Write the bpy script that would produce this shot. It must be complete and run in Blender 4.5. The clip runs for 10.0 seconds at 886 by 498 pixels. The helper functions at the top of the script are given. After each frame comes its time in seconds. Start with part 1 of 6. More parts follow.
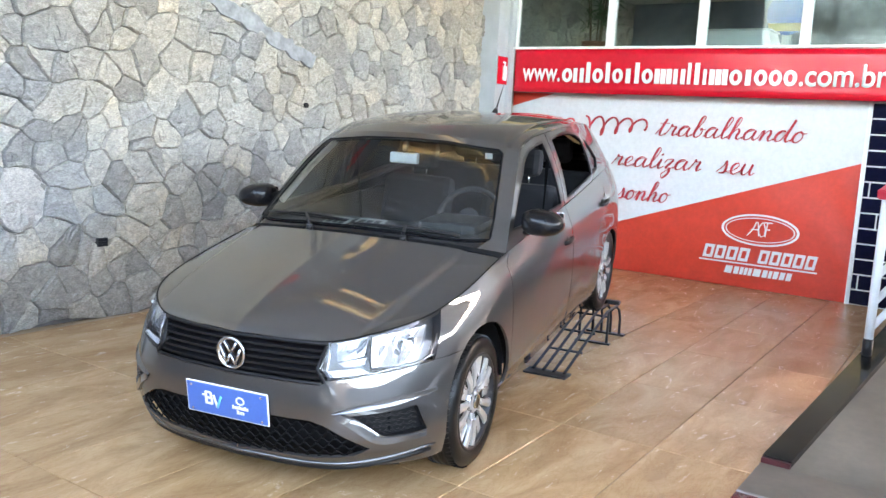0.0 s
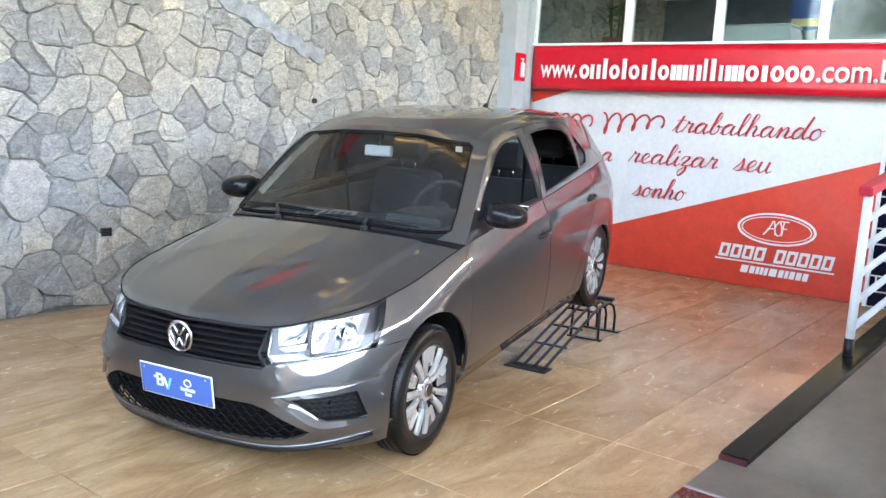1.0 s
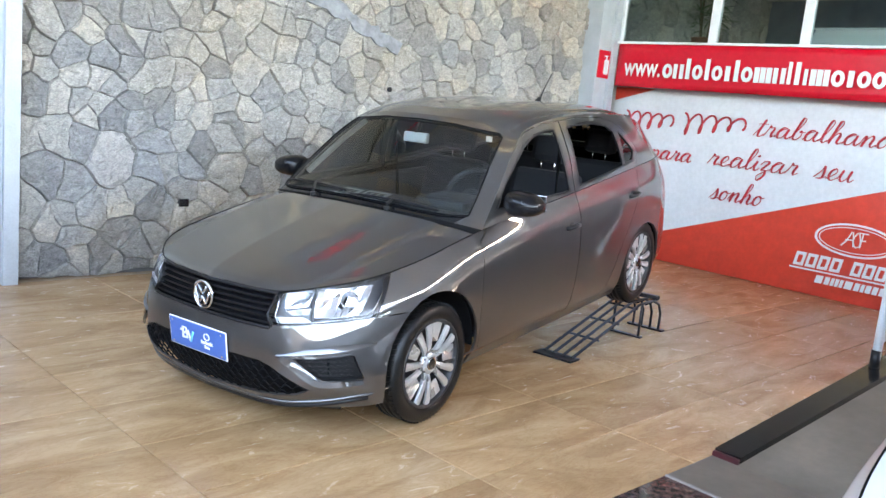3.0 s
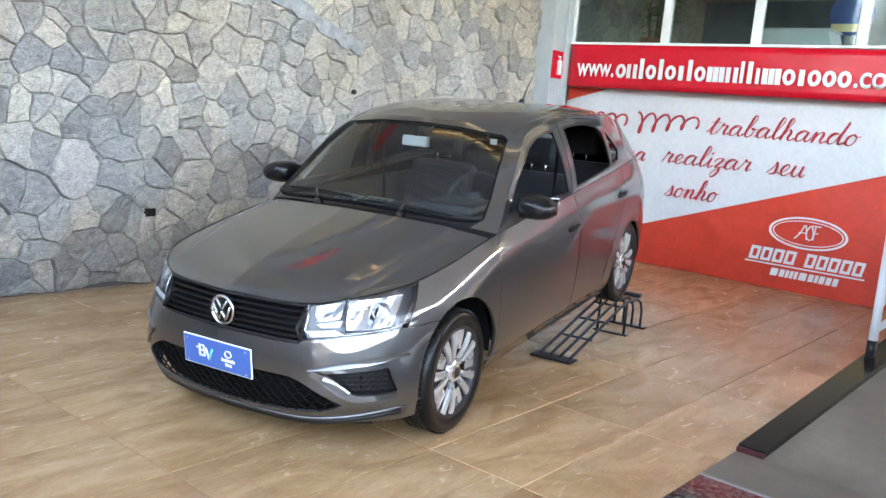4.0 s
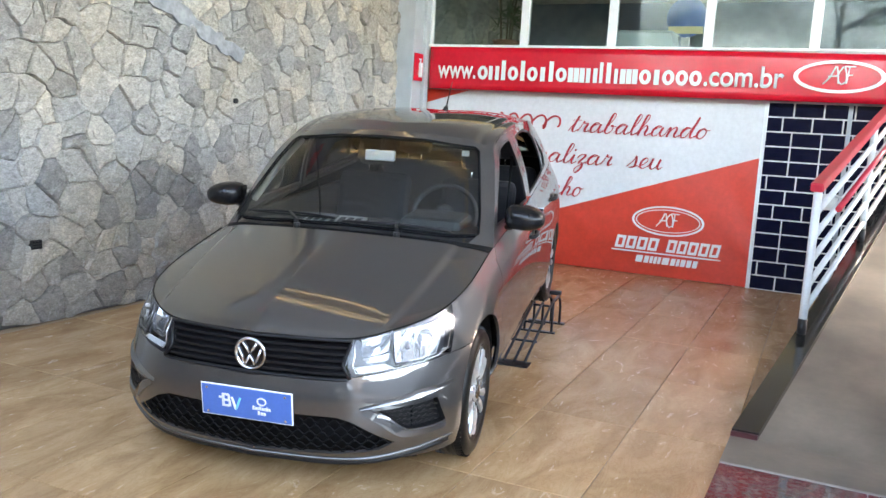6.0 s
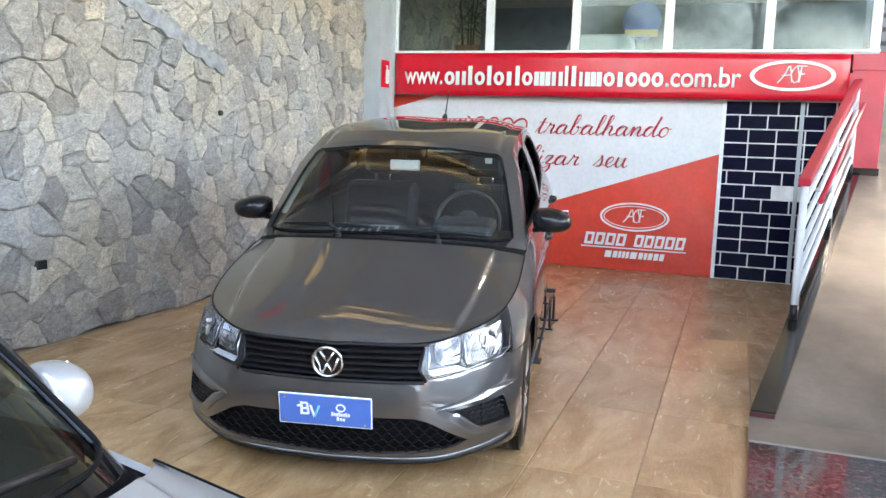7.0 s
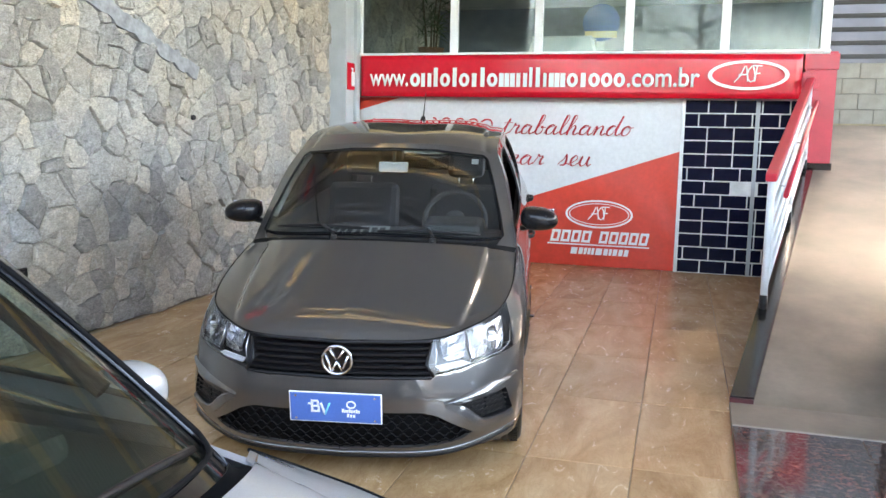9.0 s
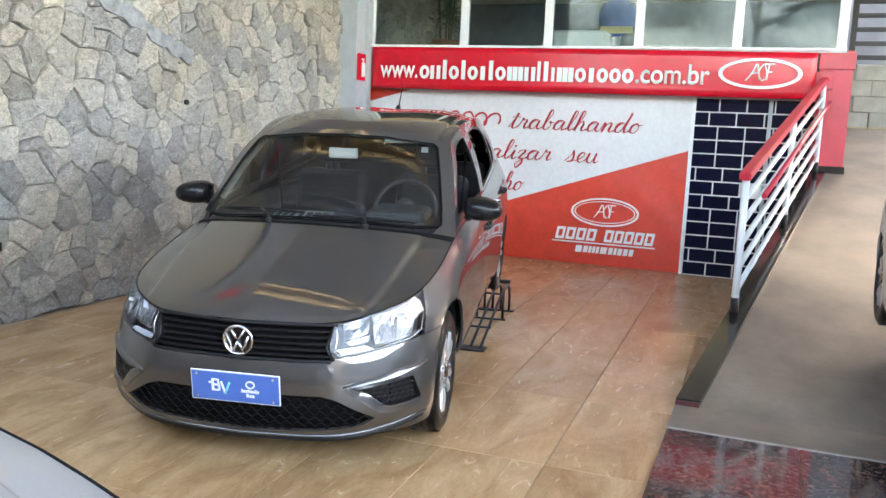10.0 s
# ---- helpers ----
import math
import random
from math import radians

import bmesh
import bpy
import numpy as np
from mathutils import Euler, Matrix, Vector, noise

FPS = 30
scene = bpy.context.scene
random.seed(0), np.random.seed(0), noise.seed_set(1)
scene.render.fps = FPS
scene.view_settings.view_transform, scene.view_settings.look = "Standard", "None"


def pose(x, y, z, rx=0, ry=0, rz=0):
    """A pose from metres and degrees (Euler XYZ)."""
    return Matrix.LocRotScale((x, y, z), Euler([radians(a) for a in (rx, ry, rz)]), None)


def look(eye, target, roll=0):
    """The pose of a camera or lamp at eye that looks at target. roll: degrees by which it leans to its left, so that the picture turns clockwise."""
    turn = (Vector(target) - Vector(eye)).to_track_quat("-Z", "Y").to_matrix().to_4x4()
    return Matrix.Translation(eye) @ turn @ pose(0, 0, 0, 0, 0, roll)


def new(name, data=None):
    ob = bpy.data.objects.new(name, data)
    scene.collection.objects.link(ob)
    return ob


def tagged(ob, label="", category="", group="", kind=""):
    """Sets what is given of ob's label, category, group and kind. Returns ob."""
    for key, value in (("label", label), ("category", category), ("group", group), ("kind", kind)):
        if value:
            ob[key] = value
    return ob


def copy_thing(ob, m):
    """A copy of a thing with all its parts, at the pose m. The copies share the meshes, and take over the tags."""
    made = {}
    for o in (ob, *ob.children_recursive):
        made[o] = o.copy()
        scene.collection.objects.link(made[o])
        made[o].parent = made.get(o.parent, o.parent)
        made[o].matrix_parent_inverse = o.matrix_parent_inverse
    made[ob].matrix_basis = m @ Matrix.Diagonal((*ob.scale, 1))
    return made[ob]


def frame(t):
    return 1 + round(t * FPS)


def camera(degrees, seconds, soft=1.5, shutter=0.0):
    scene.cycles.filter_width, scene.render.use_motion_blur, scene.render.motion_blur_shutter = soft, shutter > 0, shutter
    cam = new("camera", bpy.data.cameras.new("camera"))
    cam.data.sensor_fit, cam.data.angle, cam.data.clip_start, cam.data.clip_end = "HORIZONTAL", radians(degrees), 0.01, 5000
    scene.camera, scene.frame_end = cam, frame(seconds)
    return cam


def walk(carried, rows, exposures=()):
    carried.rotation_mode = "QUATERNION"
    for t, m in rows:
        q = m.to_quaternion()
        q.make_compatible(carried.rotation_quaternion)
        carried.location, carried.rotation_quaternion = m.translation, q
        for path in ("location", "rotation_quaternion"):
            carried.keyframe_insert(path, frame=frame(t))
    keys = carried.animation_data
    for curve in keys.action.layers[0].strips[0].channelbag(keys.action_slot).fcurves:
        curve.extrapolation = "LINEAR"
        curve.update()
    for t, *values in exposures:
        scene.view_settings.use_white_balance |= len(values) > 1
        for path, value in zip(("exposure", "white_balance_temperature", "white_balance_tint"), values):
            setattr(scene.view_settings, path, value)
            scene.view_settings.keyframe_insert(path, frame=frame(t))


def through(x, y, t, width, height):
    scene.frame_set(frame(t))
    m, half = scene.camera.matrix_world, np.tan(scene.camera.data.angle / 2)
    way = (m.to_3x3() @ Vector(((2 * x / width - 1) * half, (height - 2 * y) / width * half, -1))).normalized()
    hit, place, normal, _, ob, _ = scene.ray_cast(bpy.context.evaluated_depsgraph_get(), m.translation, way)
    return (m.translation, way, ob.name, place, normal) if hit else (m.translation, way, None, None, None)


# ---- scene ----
cam = camera(55.6, 10.0)
PATH = [
    (0, (0.052, 0.159, 1.455), (-1.065, 1.793, 1.165), 3.2),
    (0.5, (0.2, 0.315, 1.426), (-0.988, 1.896, 1.133), 2.8),
    (1, (0.434, 0.378, 1.452), (-0.786, 1.934, 1.152), 3.4),
    (1.5, (0.675, 0.39, 1.467), (-0.626, 1.878, 1.157), 4.6),
    (2, (0.892, 0.535, 1.459), (-0.508, 1.927, 1.136), 5.4),
    (2.5, (0.987, 0.615, 1.466), (-0.444, 1.971, 1.134), 5.4),
    (2.7, (0.976, 0.605, 1.465), (-0.46, 1.956, 1.131), 5.4),
    (3.8, (0.618, 0.281, 1.441), (-0.668, 1.779, 1.12), 6.2),
    (4, (0.523, 0.263, 1.431), (-0.752, 1.772, 1.117), 5.1),
    (4.5, (0.291, 0.202, 1.449), (-0.937, 1.749, 1.135), 3.5),
    (5, (0.09, 0.046, 1.44), (-0.968, 1.717, 1.141), 4.3),
    (5.5, (-0.117, -0.116, 1.451), (-1.07, 1.617, 1.158), 3.8),
    (5.7, (-0.225, -0.143, 1.441), (-1.139, 1.612, 1.15), 3.7),
    (6.8, (-0.773, -0.508, 1.453), (-1.473, 1.346, 1.178), 1.9),
    (7, (-0.835, -0.579, 1.464), (-1.519, 1.28, 1.188), 1.8),
    (7.5, (-0.981, -0.641, 1.453), (-1.624, 1.233, 1.178), 1.7),
    (8, (-1.073, -0.725, 1.471), (-1.683, 1.16, 1.198), 1.3),
    (8.5, (-1.078, -0.759, 1.47), (-1.671, 1.131, 1.196), 1.1),
    (9, (-1.007, -0.754, 1.467), (-1.578, 1.144, 1.195), 1.1),
    (9.5, (-0.724, -0.604, 1.432), (-1.35, 1.276, 1.161), 2.3),
    (10, (-0.431, -0.522, 1.433), (-1.13, 1.33, 1.151), 2.6),
]
EXPOSURES = [(0.0, 5.12, 8300, 16), (2.7, 4.95, 8000, 16), (5.7, 4.85, 8400, 16), (7.5, 4.87, 8400, 16), (10.0, 4.80, 8700, 16)]
walk(cam, [(t, look(eye, target, roll)) for t, eye, target, roll in PATH], EXPOSURES)

# ---- world and light ----
world = bpy.data.worlds.new("sky")
scene.world = world
world.use_nodes = True
wn = world.node_tree
sky = wn.nodes.new("ShaderNodeTexSky")
sky.sky_type = "NISHITA"
sky.sun_disc = False
sky.sun_elevation = radians(32)
sky.sun_rotation = radians(24)
wn.links.new(sky.outputs["Color"], wn.nodes["Background"].inputs["Color"])
wn.nodes["Background"].inputs["Strength"].default_value = 0.15
sun = new("sun", bpy.data.lights.new("sun", "SUN"))
sun.data.energy, sun.data.angle, sun.data.color = 0.14, radians(3), (1.0, 0.93, 0.82)
sun.matrix_world = look((4.0, 9.0, 6.2), (0, 0, 0))


# ---- materials ----
def material(name, colour, rough=0.5, metal=0.0, **more):
    m = bpy.data.materials.new(name)
    m.use_nodes = True
    b = m.node_tree.nodes["Principled BSDF"]
    b.inputs["Base Color"].default_value = (*colour, 1)
    b.inputs["Roughness"].default_value = rough
    b.inputs["Metallic"].default_value = metal
    for k, v in more.items():
        b.inputs[k.replace("_", " ")].default_value = v
    return m


def node(m, kind, **values):
    n = m.node_tree.nodes.new(kind)
    for k, v in values.items():
        n.inputs[k.replace("_", " ")].default_value = v
    return n


def link(m, a, out, b, inp):
    m.node_tree.links.new(a.outputs[out], b.inputs[inp])


def bsdf(m):
    return m.node_tree.nodes["Principled BSDF"]


def coords(m, scale=(1, 1, 1)):
    c = m.node_tree.nodes.new("ShaderNodeTexCoord")
    mp = node(m, "ShaderNodeMapping")
    mp.inputs["Scale"].default_value = scale
    link(m, c, "Object", mp, "Vector")
    return mp


def noise_tex(m, scale, detail=4.0, rough=0.55, stretch=(1, 1, 1), distortion=0.0):
    n = node(m, "ShaderNodeTexNoise", Scale=scale, Detail=detail, Roughness=rough, Distortion=distortion)
    link(m, coords(m, stretch), "Vector", n, "Vector")
    return n


def ramp(m, src, out, stops):
    r = m.node_tree.nodes.new("ShaderNodeValToRGB")
    e = r.color_ramp.elements
    while len(e) < len(stops):
        e.new(0.5)
    for el, (p, c) in zip(e, stops):
        el.position, el.color = p, (*c, 1)
    link(m, src, out, r, "Fac")
    return r


def mix(m, fac, a, b, kind="MIX"):
    """Mix of two colour sockets or plain colours by a factor socket or number."""
    x = m.node_tree.nodes.new("ShaderNodeMix")
    x.data_type, x.blend_type = "RGBA", kind
    for sock, v in ((x.inputs["Factor"], fac), (x.inputs[6], a), (x.inputs[7], b)):
        if isinstance(v, (int, float)):
            sock.default_value = v
        elif isinstance(v, tuple):
            sock.default_value = (*v, 1)
        else:
            m.node_tree.links.new(v, sock)
    return x.outputs[2]


def bump(m, src, out, strength, distance=0.01, chain=None):
    b = node(m, "ShaderNodeBump", Strength=strength, Distance=distance)
    link(m, src, out, b, "Height")
    if chain:
        link(m, chain, "Normal", b, "Normal")
    link(m, b, "Normal", bsdf(m), "Normal")
    return b


def colour_from(m, sock):
    m.node_tree.links.new(sock, bsdf(m).inputs["Base Color"])


def rough_from(m, src, out, lo, hi):
    r = m.node_tree.nodes.new("ShaderNodeMapRange")
    r.inputs["To Min"].default_value, r.inputs["To Max"].default_value = lo, hi
    link(m, src, out, r, "Value")
    link(m, r, "Result", bsdf(m), "Roughness")


def worn(name, colour, rough=0.5, metal=0.0, vary=0.18, scale=6.0, grain=90.0, relief=0.15, **more):
    """A plain surface with blotches at two scales and a fine relief."""
    m = material(name, colour, rough, metal, **more)
    big, fine = noise_tex(m, scale, 3), noise_tex(m, grain, 2)
    dark = tuple(c * (1 - vary) for c in colour)
    lite = tuple(min(1, c * (1 + vary)) for c in colour)
    a = ramp(m, big, "Fac", [(0.3, dark), (0.7, lite)])
    f = ramp(m, fine, "Fac", [(0.35, (0.85, 0.85, 0.85)), (0.65, (1, 1, 1))])
    colour_from(m, mix(m, 0.5, a.outputs["Color"], f.outputs["Color"], "MULTIPLY"))
    rough_from(m, big, "Fac", max(0.02, rough - 0.1), min(1, rough + 0.1))
    if relief:
        bump(m, fine, "Fac", relief, 0.002)
    return m


def tile_material():
    m = material("porcelain_wood", (0.5, 0.33, 0.19), 0.2)
    info = m.node_tree.nodes.new("ShaderNodeObjectInfo")
    c = m.node_tree.nodes.new("ShaderNodeTexCoord")
    add = m.node_tree.nodes.new("ShaderNodeVectorMath")
    mul = m.node_tree.nodes.new("ShaderNodeVectorMath")
    mul.operation = "SCALE"
    mul.inputs[0].default_value = (7, 13, 3)
    link(m, info, "Random", mul, "Scale")
    link(m, c, "Object", add, 0)
    link(m, mul, "Vector", add, 1)
    mp = node(m, "ShaderNodeMapping")
    mp.inputs["Scale"].default_value = (3.2, 1.0, 1)
    mp.inputs["Rotation"].default_value = (0, 0, 0.35)
    link(m, add, "Vector", mp, "Vector")
    big = node(m, "ShaderNodeTexNoise", Scale=1.3, Detail=6, Roughness=0.6, Distortion=1.2)
    vein = node(m, "ShaderNodeTexNoise", Scale=3.0, Detail=8, Roughness=0.7, Distortion=2.5)
    link(m, mp, "Vector", big, "Vector")
    link(m, mp, "Vector", vein, "Vector")
    base = ramp(m, big, "Fac", [(0.28, (0.36, 0.200, 0.095)), (0.5, (0.51, 0.310, 0.158)), (0.75, (0.64, 0.435, 0.25))])
    line = ramp(m, vein, "Fac", [(0.46, (1, 1, 1)), (0.495, (0.72, 0.62, 0.52)), (0.53, (1, 1, 1))])
    tone = m.node_tree.nodes.new("ShaderNodeMapRange")
    tone.inputs["To Min"].default_value, tone.inputs["To Max"].default_value = 0.9, 1.06
    link(m, info, "Random", tone, "Value")
    col = mix(m, 0.42, base.outputs["Color"], line.outputs["Color"], "MULTIPLY")
    sc = m.node_tree.nodes.new("ShaderNodeVectorMath")
    sc.operation = "SCALE"
    m.node_tree.links.new(col, sc.inputs[0])
    link(m, tone, "Result", sc, "Scale")
    colour_from(m, sc.outputs["Vector"])
    rough_from(m, vein, "Fac", 0.16, 0.34)
    fine = node(m, "ShaderNodeTexNoise", Scale=40, Detail=3)
    link(m, mp, "Vector", fine, "Vector")
    bump(m, fine, "Fac", 0.06, 0.002)
    return m


def stone_material(name, lo, mid, hi):
    m = material(name, mid, 0.7)
    info = m.node_tree.nodes.new("ShaderNodeObjectInfo")
    isl = m.node_tree.nodes.new("ShaderNodeNewGeometry")
    g = noise_tex(m, 9, 6, 0.65, (1, 1, 2.2), 0.8)
    fine = noise_tex(m, 62, 6, 0.72, (1, 1, 1.8))
    vein = noise_tex(m, 3.2, 5, 0.6, (1, 1, 1), 1.6)
    base = ramp(m, g, "Fac", [(0.25, lo), (0.5, mid), (0.78, hi)])
    v = ramp(m, vein, "Fac", [(0.60, (0, 0, 0)), (0.66, (1, 1, 1)), (0.72, (0, 0, 0))])
    r1 = m.node_tree.nodes.new("ShaderNodeMath")
    link(m, info, "Random", r1, 0)
    link(m, isl, "Random Per Island", r1, 1)
    r2 = m.node_tree.nodes.new("ShaderNodeMath")
    r2.operation = "FRACT"
    link(m, r1, "Value", r2, 0)
    tone = ramp(m, r2, "Value", [(0.0, (0.64, 0.64, 0.65)), (0.35, (0.90, 0.90, 0.90)), (0.75, (1.04, 1.01, 0.96)), (1.0, (1.30, 1.24, 1.14))])
    place = node(m, "ShaderNodeTexNoise", Scale=0.9, Detail=2)
    link(m, isl, "Position", place, "Vector")
    tint = ramp(m, place, "Fac", [(0.40, (0.96, 0.98, 1.01)), (0.60, (1.06, 0.99, 0.90))])
    c0 = mix(m, 1.0, base.outputs["Color"], tint.outputs["Color"], "MULTIPLY")
    c1 = mix(m, 1.0, c0, tone.outputs["Color"], "MULTIPLY")
    gate = m.node_tree.nodes.new("ShaderNodeMath")
    gate.operation = "MULTIPLY"
    link(m, v, "Color", gate, 0)
    gate.inputs[1].default_value = 0.55
    c2 = mix(m, gate.outputs[0], c1, (0.62, 0.60, 0.56))
    spk = ramp(m, fine, "Fac", [(0.33, (0.52, 0.52, 0.52)), (0.62, (1.14, 1.14, 1.14))])
    mixed = mix(m, 0.8, c2, spk.outputs["Color"], "MULTIPLY")
    rough_from(m, fine, "Fac", 0.45, 0.85)
    chip = noise_tex(m, 26, 7, 0.74, (1, 1, 1.6), 0.6)
    shade = ramp(m, chip, "Fac", [(0.36, (0.74, 0.74, 0.74)), (0.5, (1, 1, 1)), (0.66, (1.22, 1.20, 1.16))])
    colour_from(m, mix(m, 0.75, mixed, shade.outputs["Color"], "MULTIPLY"))
    b1 = bump(m, g, "Fac", 0.8, 0.025)
    b2 = bump(m, chip, "Fac", 0.9, 0.014, b1)
    bump(m, fine, "Fac", 0.8, 0.008, b2)
    return m


def paint_material(name, colour, flake=0.25):
    """Metallic car paint under a clear coat."""
    m = material(name, colour, 0.42, 0.3, Coat_Weight=1.0, Coat_Roughness=0.0, Coat_IOR=2.05)
    f = node(m, "ShaderNodeTexNoise", Scale=900, Detail=1)
    link(m, coords(m), "Vector", f, "Vector")
    r = ramp(m, f, "Fac", [(0.35, tuple(c * (1 - flake) for c in colour)), (0.65, tuple(c * (1 + flake) for c in colour))])
    colour_from(m, r.outputs["Color"])
    return m


def glass_material(name, tint=(0.9, 0.95, 0.93), solid=0.12, dirt=0.0):
    """Thin pane: clear see-through with a mirror gloss on top, by Fresnel."""
    m = bpy.data.materials.new(name)
    m.use_nodes = True
    t = m.node_tree
    t.nodes.remove(t.nodes["Principled BSDF"])
    out = t.nodes["Material Output"]
    clear = t.nodes.new("ShaderNodeBsdfTransparent")
    clear.inputs["Color"].default_value = (*tint, 1)
    gloss = t.nodes.new("ShaderNodeBsdfGlossy")
    gloss.inputs["Roughness"].default_value = 0.015
    fr = t.nodes.new("ShaderNodeFresnel")
    fr.inputs["IOR"].default_value = 1.0 + solid * 5
    s = t.nodes.new("ShaderNodeMixShader")
    t.links.new(fr.outputs[0], s.inputs["Fac"])
    t.links.new(clear.outputs[0], s.inputs[1])
    t.links.new(gloss.outputs[0], s.inputs[2])
    t.links.new(s.outputs[0], out.inputs["Surface"])
    return m


M = {
    "tile": tile_material(),
    "grout": worn("grout", (0.30, 0.20, 0.12), 0.8),
    "stone": stone_material("rough_stone", (0.278, 0.272, 0.264), (0.458, 0.448, 0.428), (0.615, 0.60, 0.565)),
    "pale_stone": stone_material("pale_stone", (0.40, 0.38, 0.36), (0.56, 0.53, 0.50), (0.70, 0.66, 0.62)),
    "mortar": worn("mortar", (0.16, 0.153, 0.145), 0.95, relief=0.4, grain=40),
    "cement": worn("cement", (0.27, 0.28, 0.295), 0.9, vary=0.3, scale=14, relief=0.9, grain=38),
    "concrete": worn("concrete", (0.165, 0.138, 0.108), 0.58, vary=0.42, scale=1.6, grain=26, relief=0.3),
    "plaster": worn("plaster", (0.62, 0.60, 0.57), 0.85),
    "plaster_blue": worn("blue_grey_plaster", (0.20, 0.24, 0.30), 0.85),
    "sand": worn("sandy_concrete", (0.34, 0.28, 0.19), 0.9, vary=0.2, relief=0.3),
    "joint_grey": worn("block_joint", (0.22, 0.21, 0.20), 0.95),
    "steel": worn("steel_paint", (0.42, 0.45, 0.47), 0.4, vary=0.06),
    "white_metal": worn("white_metal", (0.78, 0.80, 0.80), 0.35, vary=0.05),
    "rail_white": worn("rail_paint", (0.66, 0.68, 0.68), 0.32, vary=0.1),
    "red_paint": worn("red_paint", (0.50, 0.025, 0.045), 0.35, vary=0.12),
    "red_vinyl": worn("red_vinyl", (0.68, 0.008, 0.026), 0.22, vary=0.05, grain=20, relief=0.1),
    "kerb_red": worn("kerb_red", (0.07, 0.008, 0.011), 0.45, vary=0.3),
    "bezel_grey": worn("bezel_grey", (0.05, 0.05, 0.055), 0.3, 0.2),
    "orange_red": worn("poster_red", (0.70, 0.052, 0.028), 0.38, vary=0.08, grain=25, relief=0.1),
    "white_vinyl": worn("white_vinyl", (0.66, 0.67, 0.68), 0.38, vary=0.03, grain=25, relief=0.1),
    "blue_vinyl": worn("blue_vinyl", (0.16, 0.20, 0.27), 0.4, vary=0.3, scale=2.5, relief=0.1),
    "print_white": material("print_white", (0.76, 0.76, 0.76), 0.4),
    "print_red": material("print_red", (0.52, 0.02, 0.03), 0.4),
    "navy_brick": worn("navy_glaze", (0.005, 0.006, 0.020), 0.12, vary=0.3, relief=0.05, Specular_IOR_Level=0.06),
    "joint": worn("white_joint", (0.72, 0.72, 0.70), 0.8),
    "black_granite": worn("black_granite", (0.012, 0.011, 0.0105), 0.12, vary=0.4, scale=20, grain=200, relief=0.0, Specular_IOR_Level=0.7),
    "tan": worn("tan_paint", (0.80, 0.62, 0.36), 0.7),
    "block": worn("concrete_block", (0.30, 0.285, 0.26), 0.9, vary=0.15, relief=0.4, grain=60),
    "dark_metal": worn("dark_metal", (0.03, 0.03, 0.033), 0.45, 0.3, relief=0.1),
    "black": worn("black_plastic", (0.010, 0.010, 0.011), 0.40, vary=0.2, relief=0.12, grain=260, Specular_IOR_Level=0.25),
    "mirror_black": worn("mirror_shell", (0.006, 0.006, 0.007), 0.24, vary=0.2, relief=0.05, grain=260, Specular_IOR_Level=0.3),
    "soft_black": worn("soft_black", (0.006, 0.006, 0.0065), 0.8, vary=0.2, Specular_IOR_Level=0.1),
    "rubber": worn("tyre_rubber", (0.007, 0.007, 0.007), 0.36, vary=0.25, relief=0.2, Specular_IOR_Level=0.28),
    "gloss_black": material("gloss_black", (0.008, 0.008, 0.009), 0.06),
    "paint": paint_material("grey_metallic", (0.037, 0.0355, 0.035)),
    "silver": paint_material("silver_metallic", (0.34, 0.35, 0.36), 0.12),
    "white_car": material("white_car_paint", (0.58, 0.59, 0.60), 0.3, 0.0, Coat_Weight=1.0, Coat_Roughness=0.03),
    "alloy": worn("alloy_silver", (0.64, 0.64, 0.63), 0.28, 0.65, vary=0.05, relief=0),
    "chrome": material("chrome", (0.66, 0.66, 0.67), 0.10, 1.0),
    "reflector": material("reflector", (0.72, 0.73, 0.75), 0.14, 0.95),
    "car_glass": glass_material("car_glass", (0.86, 0.94, 0.91), 0.15),
    "green_glass": glass_material("green_glass", (0.42, 0.60, 0.54), 0.16),
    "tint_glass": glass_material("tint_glass", (0.42, 0.50, 0.47), 0.115),
    "lens": glass_material("lamp_lens", (0.96, 0.97, 0.98), 0.10),
    "pane": glass_material("window_pane", (0.72, 0.80, 0.79), 0.062),
    "seat": worn("seat_cloth", (0.022, 0.023, 0.028), 0.9, relief=0.3, grain=300),
    "dash": worn("dash_plastic", (0.03, 0.03, 0.032), 0.7, relief=0.3, grain=300),
    "pale_trim": worn("pale_headliner", (0.55, 0.55, 0.52), 0.9),
    "paper": worn("paper", (0.78, 0.77, 0.74), 0.7, vary=0.05),
    "dull_paper": worn("dull_paper", (0.30, 0.30, 0.29), 0.7, vary=0.1),
    "blue": worn("blue_print", (0.048, 0.135, 0.40), 0.35, vary=0.06),
    "cyan": material("cyan_print", (0.10, 0.55, 0.70), 0.4),
    "leaf": worn("leaf", (0.05, 0.10, 0.03), 0.55, vary=0.4),
    "bark": worn("stem", (0.12, 0.09, 0.05), 0.85),
    "terracotta": worn("terracotta", (0.30, 0.13, 0.07), 0.8),
    "mirror": material("mirror", (0.9, 0.9, 0.9), 0.02, 1.0),
    "red_lens": material("red_lens", (0.45, 0.01, 0.01), 0.12),
    "grey_dash": worn("grey_dash", (0.10, 0.11, 0.10), 0.7),
    "backdrop": worn("far_wall", (0.16, 0.16, 0.17), 0.9, scale=1.5),
}


